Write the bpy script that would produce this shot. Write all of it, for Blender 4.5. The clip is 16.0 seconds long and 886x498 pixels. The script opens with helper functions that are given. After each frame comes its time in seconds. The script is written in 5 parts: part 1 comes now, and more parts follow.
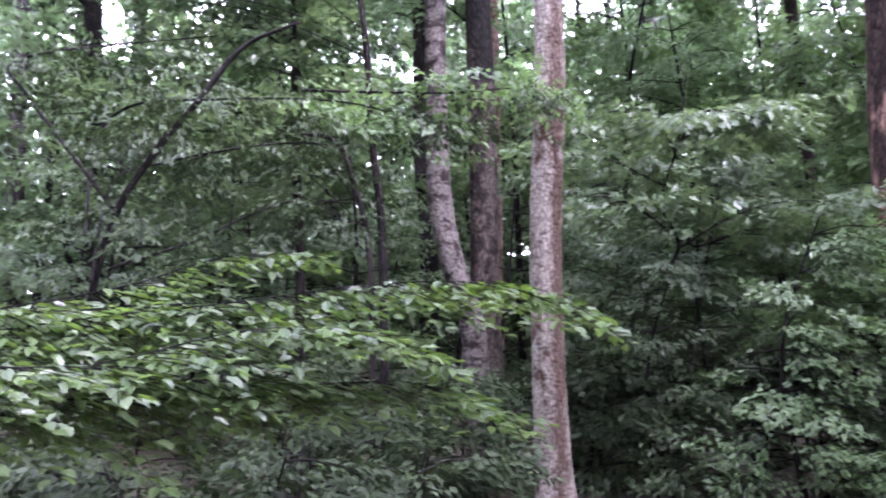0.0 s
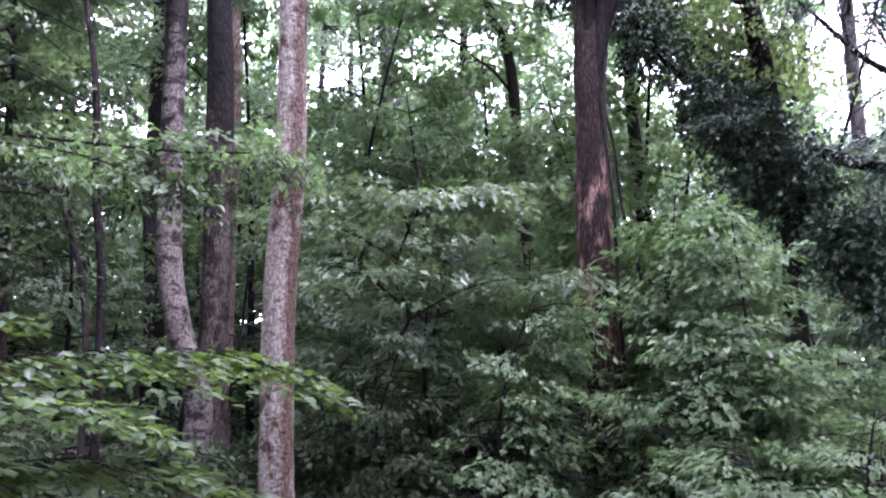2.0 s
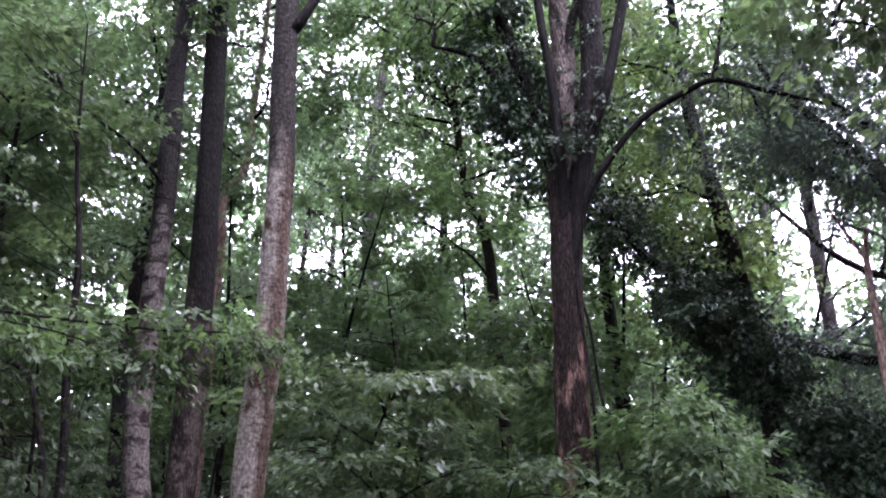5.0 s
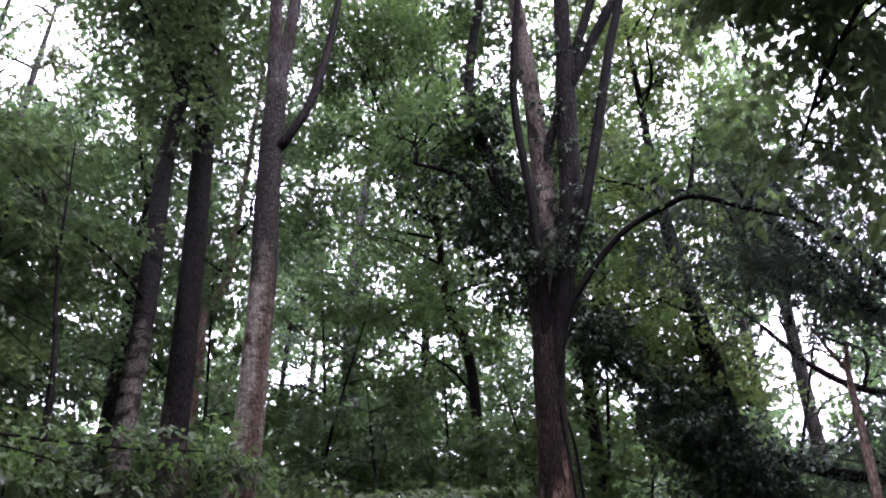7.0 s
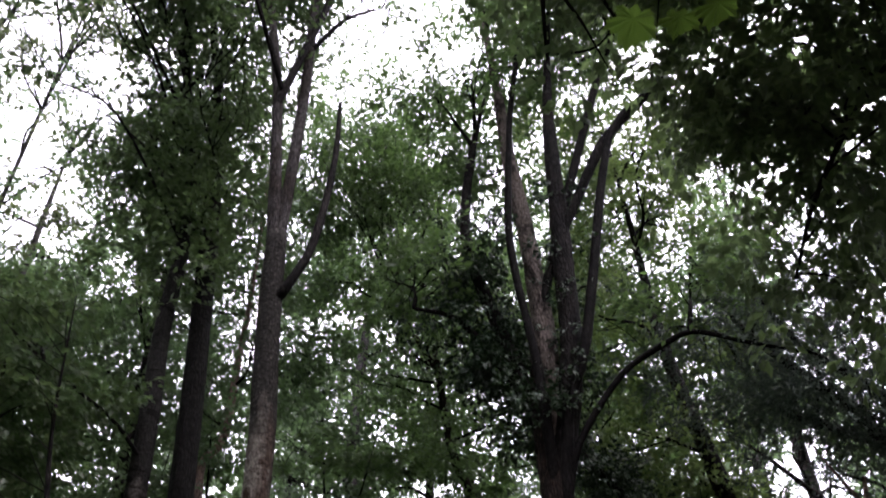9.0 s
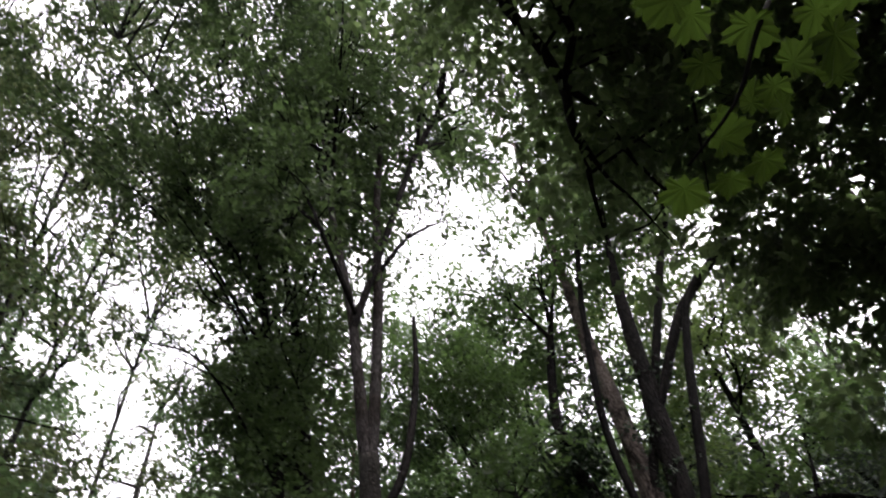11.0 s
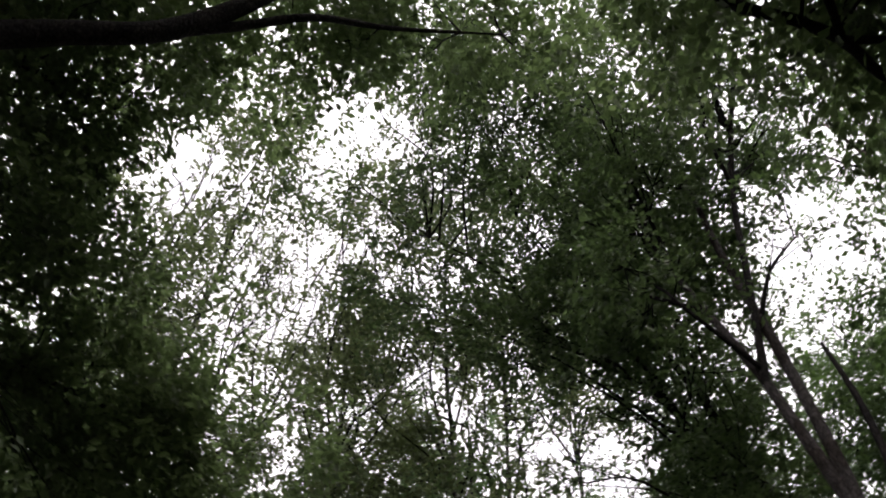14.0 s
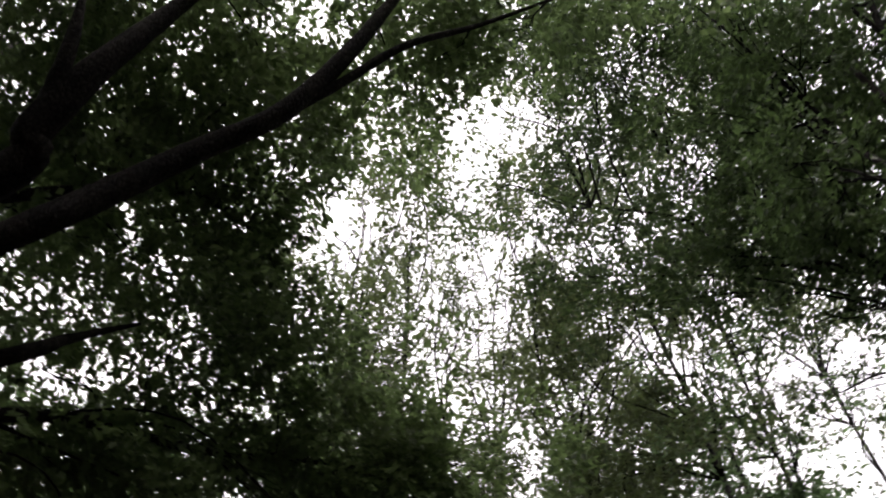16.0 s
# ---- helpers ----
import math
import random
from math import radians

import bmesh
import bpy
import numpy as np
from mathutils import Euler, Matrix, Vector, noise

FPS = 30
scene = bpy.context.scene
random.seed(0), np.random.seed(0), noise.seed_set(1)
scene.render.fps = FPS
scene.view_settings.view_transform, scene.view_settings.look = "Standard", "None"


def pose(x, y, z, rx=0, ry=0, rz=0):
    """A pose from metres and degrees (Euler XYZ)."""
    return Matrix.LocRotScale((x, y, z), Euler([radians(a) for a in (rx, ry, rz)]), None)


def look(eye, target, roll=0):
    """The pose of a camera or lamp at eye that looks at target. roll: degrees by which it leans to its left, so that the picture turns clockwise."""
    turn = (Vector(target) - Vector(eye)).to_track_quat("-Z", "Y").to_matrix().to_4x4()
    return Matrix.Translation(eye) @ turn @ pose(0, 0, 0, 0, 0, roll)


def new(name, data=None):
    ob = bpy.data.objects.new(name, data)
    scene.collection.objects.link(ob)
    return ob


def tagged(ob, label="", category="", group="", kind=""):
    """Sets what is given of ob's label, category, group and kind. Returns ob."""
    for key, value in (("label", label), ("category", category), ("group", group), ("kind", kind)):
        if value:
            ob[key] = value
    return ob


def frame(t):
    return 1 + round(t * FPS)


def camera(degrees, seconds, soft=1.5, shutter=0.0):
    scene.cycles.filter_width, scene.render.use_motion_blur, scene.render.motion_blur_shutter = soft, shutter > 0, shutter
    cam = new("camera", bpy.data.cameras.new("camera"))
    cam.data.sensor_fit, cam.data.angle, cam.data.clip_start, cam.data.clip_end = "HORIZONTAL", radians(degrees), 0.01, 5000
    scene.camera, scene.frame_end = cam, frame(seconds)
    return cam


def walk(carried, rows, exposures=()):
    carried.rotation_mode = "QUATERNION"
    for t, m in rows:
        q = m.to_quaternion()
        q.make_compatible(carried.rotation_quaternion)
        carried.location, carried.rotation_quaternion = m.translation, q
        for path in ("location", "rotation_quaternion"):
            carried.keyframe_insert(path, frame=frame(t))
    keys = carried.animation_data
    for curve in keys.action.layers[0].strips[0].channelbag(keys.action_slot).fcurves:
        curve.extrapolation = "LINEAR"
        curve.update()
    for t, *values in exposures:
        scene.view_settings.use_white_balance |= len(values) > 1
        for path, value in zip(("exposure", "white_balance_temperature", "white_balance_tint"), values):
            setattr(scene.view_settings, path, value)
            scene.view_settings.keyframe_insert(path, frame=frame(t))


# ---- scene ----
# Camera: somebody stands still in a wood, turns and tilts the camera up into the crowns.
cam = camera(55.47, 16.0, soft=1.9, shutter=0.5)
EYE, TILT, LEAN = 1.6, 4.0, 0.0
# seconds, yaw, pitch, roll
ROWS = [
    (0.0, 0.0, 0.0, 0.0), (0.5, -4.73, 0.14, -0.61), (1.0, -10.34, 1.2, -1.48), (1.5, -15.18, 2.76, -1.87),
    (2.0, -17.94, 4.94, -1.69), (2.5, -18.71, 7.55, -2.24), (3.0, -18.92, 10.07, -2.88), (3.5, -18.94, 11.95, -3.12),
    (4.0, -19.12, 13.77, -2.92), (6.5, -20.51, 23.09, -1.71), (7.0, -20.7, 25.21, -1.87), (7.5, -20.92, 27.42, -1.94),
    (8.0, -20.73, 29.81, -1.65), (8.2, -20.66, 30.73, -1.45), (10.3, -14.81, 44.08, 2.41), (10.5, -13.46, 45.73, 2.76),
    (11.0, -9.69, 48.92, 3.15), (11.5, -6.19, 51.0, 2.84), (12.0, -1.0, 53.47, 1.94), (12.5, 7.47, 56.25, 0.58),
    (13.0, 15.59, 57.92, 0.73), (13.5, 21.66, 57.96, 1.09), (14.0, 27.0, 57.65, 1.81), (14.5, 31.9, 58.25, 2.56),
    (15.0, 37.26, 58.38, 2.98), (15.5, 43.88, 58.03, 2.58), (16.0, 50.38, 58.23, 3.0),
]
# seconds, stops, kelvin, tint
EXPOSURES = [(0.0, 4.82, 5750, 45), (1.5, 4.76, 5700, 46), (2.5, 4.32, 5720, 45), (4.0, 4.0, 5820, 42), (6.5, 3.15, 6050, 36), (7.2, 2.86, 6120, 34), (8.0, 2.4, 6250, 31), (10.5, 1.65, 6750, 22), (12.0, 1.08, 6900, 20), (12.6, 0.9, 6950, 20), (13.5, 0.82, 7000, 20), (14.5, 0.85, 7000, 20), (16.0, 1.0, 7050, 20)]
walk(cam, [(t, pose(0, 0, EYE, TILT, LEAN) @ pose(0, 0, 0, 90 + pitch, roll, yaw)) for t, yaw, pitch, roll in ROWS], EXPOSURES)

# ---- light: an overcast day ----
world = bpy.data.worlds.new("overcast_sky")
scene.world = world
world.use_nodes = True
wn, wl = world.node_tree.nodes, world.node_tree.links
wn.clear()
sky = wn.new("ShaderNodeTexSky")
sky.sky_type, sky.sun_disc = "NISHITA", False
sky.sun_elevation, sky.sun_rotation = radians(55), radians(120)
cloud = wn.new("ShaderNodeMix")
cloud.data_type = "RGBA"
cloud.inputs["Factor"].default_value = 0.85
cloud.inputs["B"].default_value = (10.6, 11.0, 11.7, 1)
back = wn.new("ShaderNodeBackground")
back.inputs["Strength"].default_value = 0.12
wl.new(sky.outputs["Color"], cloud.inputs["A"])
wl.new(cloud.outputs["Result"], back.inputs["Color"])
wl.new(back.outputs["Background"], wn.new("ShaderNodeOutputWorld").inputs["Surface"])

sun_data = bpy.data.lights.new("sun", "SUN")
sun_data.energy, sun_data.angle, sun_data.color = 0.8, radians(40), (1.0, 0.97, 0.92)
sun = new("sun", sun_data)
sun.matrix_basis = look((0, 0, 30), (-6.0, 6.0, 18))


# ---- materials ----
def nodes_of(name):
    m = bpy.data.materials.new(name)
    m.use_nodes = True
    m.node_tree.nodes.clear()
    return m, m.node_tree.nodes, m.node_tree.links


def ramp(n, stops):
    r = n.new("ShaderNodeValToRGB")
    e = r.color_ramp.elements
    while len(e) < len(stops):
        e.new(0.5)
    for k, (p, c) in zip(e, stops):
        k.position, k.color = p, (*c, 1)
    return r


def leaf_material(name, dark, mid, light, through_colour, share=0.38, rough=0.42, single=False, gloss=0.5):
    """Leaf: each leaf its own green, a glossy upper face, light passing through."""
    m, n, l = nodes_of(name)
    geo, coord = n.new("ShaderNodeNewGeometry"), n.new("ShaderNodeTexCoord")
    r = ramp(n, [(0.0, dark), (0.55, mid), (1.0, light)])
    big = n.new("ShaderNodeTexNoise")
    big.inputs["Scale"].default_value, big.inputs["Detail"].default_value = 0.6, 2
    blotch = n.new("ShaderNodeTexNoise")
    blotch.inputs["Scale"].default_value, blotch.inputs["Detail"].default_value = 28, 3
    l.new(coord.outputs["Object"], big.inputs["Vector"])
    l.new(coord.outputs["Object"], blotch.inputs["Vector"])
    add = n.new("ShaderNodeMath")
    add.operation = "MULTIPLY_ADD"
    add.inputs[1].default_value, add.inputs[2].default_value = 0.9, -0.22
    l.new(big.outputs["Fac"], add.inputs[0])
    mix = n.new("ShaderNodeMath")
    mix.operation = "MULTIPLY_ADD"
    mix.inputs[1].default_value = 0.6
    own = n.new("ShaderNodeObjectInfo").outputs["Random"] if single else geo.outputs["Random Per Island"]
    l.new(own, mix.inputs[0])
    l.new(add.outputs[0], mix.inputs[2])
    l.new(mix.outputs[0], r.inputs["Fac"])
    spots = n.new("ShaderNodeMix")
    spots.data_type, spots.blend_type = "RGBA", "MULTIPLY"
    spots.inputs["Factor"].default_value = 0.5
    tone = ramp(n, [(0.3, (0.62, 0.6, 0.5)), (0.6, (1.1, 1.1, 1.05))])
    l.new(blotch.outputs["Fac"], tone.inputs["Fac"])
    l.new(r.outputs["Color"], spots.inputs["A"])
    l.new(tone.outputs["Color"], spots.inputs["B"])
    p = n.new("ShaderNodeBsdfPrincipled")
    p.inputs["Roughness"].default_value = rough
    p.inputs["Specular IOR Level"].default_value = gloss
    l.new(spots.outputs["Result"], p.inputs["Base Color"])
    t = n.new("ShaderNodeBsdfTranslucent")
    glow = ramp(n, [(0.1, tuple(c * 0.3 for c in through_colour)), (0.55, through_colour), (0.95, tuple(c * 1.35 for c in through_colour))])
    l.new(mix.outputs[0], glow.inputs["Fac"])
    l.new(glow.outputs["Color"], t.inputs["Color"])
    s = n.new("ShaderNodeMixShader")
    s.inputs["Fac"].default_value = share
    l.new(p.outputs[0], s.inputs[1])
    l.new(t.outputs[0], s.inputs[2])
    l.new(s.outputs[0], n.new("ShaderNodeOutputMaterial").inputs["Surface"])
    return m


def bark_material(name, pale, brown, stain, cover=0.5, rough_bump=0.5, stripe=None, belt=None, along=0.28, bands=0.4, cracks=0.85, scars=0.0, fineness=1.0):
    """Bark: upright plates and cracks, dark wet streaks running down, lichen flecks."""
    m, n, l = nodes_of(name)
    coord = n.new("ShaderNodeTexCoord")

    def field(kind, scale, stretch, detail=4):
        mp = n.new("ShaderNodeMapping")
        mp.inputs["Scale"].default_value = stretch
        x = n.new(kind)
        x.inputs["Scale"].default_value = scale
        if kind == "ShaderNodeTexNoise":
            x.inputs["Detail"].default_value = detail
        l.new(coord.outputs["Object"], mp.inputs["Vector"])
        l.new(mp.outputs["Vector"], x.inputs["Vector"])
        return x

    streak = field("ShaderNodeTexNoise", 6.0, (1, 1, bands), 9)
    fine = field("ShaderNodeTexNoise", 42.0, (1, 1, along), 7)
    plates = field("ShaderNodeTexVoronoi", 30.0, (1, 1, 0.3))
    plates.feature = "DISTANCE_TO_EDGE"
    lichen = field("ShaderNodeTexNoise", 9.0, (1, 1, 1), 3)
    base = ramp(n, [(0.34, brown), (0.52, pale), (0.68, tuple(min(1, c * 1.5) for c in pale))])
    l.new(fine.outputs["Fac"], base.inputs["Fac"])
    wet = ramp(n, [(cover - 0.05, (0, 0, 0)), (cover + 0.05, (1, 1, 1))])
    l.new(streak.outputs["Fac"], wet.inputs["Fac"])
    wet_out = wet.outputs["Color"]
    if stripe:
        # one broad wet streak down the side of the stem: its middle and half width across x
        sep = n.new("ShaderNodeSeparateXYZ")
        l.new(coord.outputs["Object"], sep.inputs[0])
        off, size, ragged, both = (n.new("ShaderNodeMath") for _ in range(4))
        off.operation, size.operation, ragged.operation, both.operation = "SUBTRACT", "ABSOLUTE", "MULTIPLY_ADD", "MAXIMUM"
        off.inputs[1].default_value = stripe[0]
        l.new(sep.outputs["X"], off.inputs[0])
        l.new(off.outputs[0], size.inputs[0])
        wob = field("ShaderNodeTexNoise", 5.0, (2, 2, 0.8), 8)
        l.new(wob.outputs["Fac"], ragged.inputs[0])
        ragged.inputs[1].default_value = 0.16
        l.new(size.outputs[0], ragged.inputs[2])
        band = ramp(n, [(stripe[1] + 0.045, (0.85, 0.85, 0.85)), (stripe[1] + 0.1, (0, 0, 0))])
        l.new(ragged.outputs[0], band.inputs["Fac"])
        l.new(band.outputs["Color"], both.inputs[0])
        l.new(wet.outputs["Color"], both.inputs[1])
        wet_out = both.outputs[0]
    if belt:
        # dark stretch from and to a height: algae on BARK_STREAKED, painted backlit shade elsewhere
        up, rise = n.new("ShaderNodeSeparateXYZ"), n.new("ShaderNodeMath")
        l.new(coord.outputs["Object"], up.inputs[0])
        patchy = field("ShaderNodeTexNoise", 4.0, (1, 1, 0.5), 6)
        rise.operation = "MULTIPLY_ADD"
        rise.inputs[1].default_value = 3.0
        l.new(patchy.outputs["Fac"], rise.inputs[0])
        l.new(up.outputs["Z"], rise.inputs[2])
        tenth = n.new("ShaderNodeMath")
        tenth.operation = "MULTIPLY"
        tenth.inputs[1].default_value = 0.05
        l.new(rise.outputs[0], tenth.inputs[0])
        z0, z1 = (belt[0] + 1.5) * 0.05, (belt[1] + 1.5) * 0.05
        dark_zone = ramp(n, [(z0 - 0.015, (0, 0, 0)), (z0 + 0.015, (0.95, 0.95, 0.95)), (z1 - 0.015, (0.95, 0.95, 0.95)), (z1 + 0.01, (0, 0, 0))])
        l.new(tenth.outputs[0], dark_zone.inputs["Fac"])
    mixed = n.new("ShaderNodeMix")
    mixed.data_type = "RGBA"
    stain_tone = ramp(n, [(0.35, tuple(c * 0.6 for c in stain)), (0.55, tuple(c * 1.4 for c in stain)), (0.66, tuple(c * 1.7 for c in stain)), (0.74, pale)])
    l.new(fine.outputs["Fac"], stain_tone.inputs["Fac"])
    l.new(wet_out, mixed.inputs["Factor"])
    l.new(base.outputs["Color"], mixed.inputs["A"])
    l.new(stain_tone.outputs["Color"], mixed.inputs["B"])
    fleck = ramp(n, [(0.63, (0, 0, 0)), (0.7, (0.55, 0.55, 0.55))])
    l.new(lichen.outputs["Fac"], fleck.inputs["Fac"])
    out_col = n.new("ShaderNodeMix")
    out_col.data_type = "RGBA"
    l.new(fleck.outputs["Color"], out_col.inputs["Factor"])
    l.new(mixed.outputs["Result"], out_col.inputs["A"])
    out_col.inputs["B"].default_value = (*(min(0.2, 1.25 * c + 0.015) for c in pale), 1)
    last = out_col.outputs["Result"]
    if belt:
        algae_shade = n.new("ShaderNodeMix")
        algae_shade.data_type = "RGBA"
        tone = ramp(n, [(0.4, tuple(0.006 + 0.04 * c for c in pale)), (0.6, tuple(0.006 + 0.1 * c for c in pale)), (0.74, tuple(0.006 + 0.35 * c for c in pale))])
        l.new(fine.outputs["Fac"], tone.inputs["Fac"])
        l.new(dark_zone.outputs["Color"], algae_shade.inputs["Factor"])
        l.new(last, algae_shade.inputs["A"])
        l.new(tone.outputs["Color"], algae_shade.inputs["B"])
        last = algae_shade.outputs["Result"]
    if scars:
        # short dark rings and cracks lying across the stem
        ring, fleck2 = field("ShaderNodeTexNoise", fineness, (4.5, 4.5, 15), 5), n.new("ShaderNodeMix")
        fleck2.data_type, fleck2.blend_type = "RGBA", "MULTIPLY"
        shade = ramp(n, [(0.55, (0, 0, 0)), (0.63, (scars, scars, scars))])
        l.new(ring.outputs["Fac"], shade.inputs["Fac"])
        l.new(shade.outputs["Color"], fleck2.inputs["Factor"])
        l.new(last, fleck2.inputs["A"])
        fleck2.inputs["B"].default_value = (0.2, 0.17, 0.16, 1)
        last = fleck2.outputs["Result"]
    p = n.new("ShaderNodeBsdfPrincipled")
    p.inputs["Roughness"].default_value = 0.7
    p.inputs["Specular IOR Level"].default_value = 0.06
    crack = ramp(n, [(0.0, (0.35, 0.33, 0.32)), (0.14, (1, 1, 1))])
    l.new(plates.outputs["Distance"], crack.inputs["Fac"])
    cracked = n.new("ShaderNodeMix")
    cracked.data_type, cracked.blend_type = "RGBA", "MULTIPLY"
    cracked.inputs["Factor"].default_value = cracks
    l.new(last, cracked.inputs["A"])
    l.new(crack.outputs["Color"], cracked.inputs["B"])
    l.new(cracked.outputs["Result"], p.inputs["Base Color"])
    height = n.new("ShaderNodeMath")
    height.operation = "ADD"
    l.new(plates.outputs["Distance"], height.inputs[0])
    l.new(fine.outputs["Fac"], height.inputs[1])
    b = n.new("ShaderNodeBump")
    b.inputs["Strength"].default_value, b.inputs["Distance"].default_value = rough_bump, 0.02
    l.new(height.outputs[0], b.inputs["Height"])
    l.new(b.outputs["Normal"], p.inputs["Normal"])
    l.new(p.outputs[0], n.new("ShaderNodeOutputMaterial").inputs["Surface"])
    return m


LEAF_CANOPY = leaf_material("leaf_canopy", (0.034, 0.056, 0.03), (0.052, 0.084, 0.041), (0.082, 0.124, 0.05), (0.11, 0.18, 0.06), 0.42)
LEAF_OVER = leaf_material("leaf_overhead", (0.042, 0.066, 0.034), (0.064, 0.098, 0.047), (0.095, 0.138, 0.058), (0.17, 0.255, 0.095), 0.5, 0.45)
LEAF_BEECH = leaf_material("leaf_beech", (0.04, 0.07, 0.034), (0.06, 0.1, 0.042), (0.09, 0.138, 0.05), (0.145, 0.25, 0.03), 0.4, 0.36, gloss=0.8)
LEAF_SINGLE = leaf_material("leaf_beech_single", (0.04, 0.07, 0.034), (0.06, 0.1, 0.042), (0.09, 0.138, 0.05), (0.145, 0.25, 0.03), 0.4, 0.36, True, 0.8)
LEAF_UNDER = leaf_material("leaf_understorey", (0.038, 0.062, 0.037), (0.058, 0.091, 0.05), (0.086, 0.128, 0.062), (0.12, 0.19, 0.062), 0.36, 0.38, gloss=0.45)
LEAF_FAR = leaf_material("leaf_far", (0.034, 0.06, 0.03), (0.055, 0.092, 0.043), (0.092, 0.136, 0.06), (0.13, 0.22, 0.085), 0.45, 0.45)
LEAF_BRIGHT = leaf_material("leaf_bright", (0.05, 0.084, 0.044), (0.076, 0.12, 0.06), (0.11, 0.165, 0.078), (0.15, 0.26, 0.075), 0.4, 0.38, gloss=0.4)
# Darker leaf for low and shaded plants, the shade put into its colour.
LEAF_SHADED = leaf_material("leaf_shaded", (0.018, 0.03, 0.016), (0.028, 0.045, 0.021), (0.046, 0.067, 0.027), (0.05, 0.085, 0.024), 0.2, 0.5, gloss=0.2)
LEAF_AIRY = leaf_material("leaf_airy", (0.05, 0.066, 0.036), (0.075, 0.1, 0.046), (0.115, 0.14, 0.06), (0.14, 0.19, 0.07), 0.4)
LEAF_LIME = leaf_material("leaf_lime", (0.058, 0.09, 0.036), (0.09, 0.132, 0.046), (0.128, 0.18, 0.058), (0.2, 0.3, 0.085), 0.46)
LEAF_MID = leaf_material("leaf_mid", (0.04, 0.07, 0.032), (0.06, 0.104, 0.042), (0.092, 0.145, 0.054), (0.14, 0.245, 0.07), 0.42)
LEAF_IVY = leaf_material("leaf_ivy", (0.014, 0.03, 0.017), (0.023, 0.046, 0.023), (0.038, 0.068, 0.03), (0.022, 0.046, 0.014), 0.08, 0.42, gloss=0.3)
LEAF_MAPLE = leaf_material("leaf_maple", (0.035, 0.062, 0.018), (0.05, 0.086, 0.024), (0.07, 0.115, 0.03), (0.105, 0.19, 0.028), 0.38, 0.55, True, 0.25)
LEAF_FIR = leaf_material("leaf_fir", (0.036, 0.056, 0.044), (0.052, 0.08, 0.06), (0.08, 0.115, 0.08), (0.06, 0.09, 0.06), 0.2, 0.5)
LEAF_LITTER = leaf_material("leaf_litter", (0.03, 0.017, 0.011), (0.06, 0.034, 0.022), (0.11, 0.065, 0.04), (0.04, 0.02, 0.01), 0.05, 0.7, gloss=0.2)
# Pale bark, darkened in colour for forks backlit by the sky.
BARK_PALE = bark_material("bark_pale", (0.052, 0.046, 0.046), (0.022, 0.02, 0.019), (0.022, 0.017, 0.015), 0.52)
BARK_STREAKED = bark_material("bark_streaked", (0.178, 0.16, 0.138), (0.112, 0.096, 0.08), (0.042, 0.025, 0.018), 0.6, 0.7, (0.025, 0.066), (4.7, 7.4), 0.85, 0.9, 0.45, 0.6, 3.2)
# The 18 m belts below paint the shade of the backlit upper stems.
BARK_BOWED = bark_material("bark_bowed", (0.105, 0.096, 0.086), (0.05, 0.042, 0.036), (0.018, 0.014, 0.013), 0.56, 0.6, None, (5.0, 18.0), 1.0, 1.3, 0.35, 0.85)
BARK_GREY = bark_material("bark_grey", (0.056, 0.054, 0.051), (0.03, 0.028, 0.026), (0.018, 0.016, 0.015), 0.52, 0.6)
# Dark stems; also holds the backlit silhouette of overhead limbs in its colour.
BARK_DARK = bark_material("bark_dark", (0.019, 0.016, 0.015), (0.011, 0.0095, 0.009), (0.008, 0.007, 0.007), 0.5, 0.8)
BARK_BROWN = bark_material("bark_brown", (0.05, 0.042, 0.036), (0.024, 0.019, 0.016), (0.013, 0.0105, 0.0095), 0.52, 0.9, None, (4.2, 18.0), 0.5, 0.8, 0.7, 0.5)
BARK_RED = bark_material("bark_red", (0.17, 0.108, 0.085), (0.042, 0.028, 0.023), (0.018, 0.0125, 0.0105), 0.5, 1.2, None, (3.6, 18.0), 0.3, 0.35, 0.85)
BARK_STEM = bark_material("bark_stem", (0.14, 0.115, 0.1), (0.06, 0.047, 0.04), (0.022, 0.017, 0.015), 0.55, 0.8, None, None, 0.5, 0.6, 0.6)
# Near-black; on limbs overhead the colour stands in for their silhouette.
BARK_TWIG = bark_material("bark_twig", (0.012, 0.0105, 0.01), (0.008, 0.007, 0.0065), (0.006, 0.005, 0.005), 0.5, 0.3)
WOOD_DEAD = bark_material("wood_dead", (0.22, 0.155, 0.13), (0.13, 0.085, 0.07), (0.09, 0.06, 0.05), 0.62, 0.4)


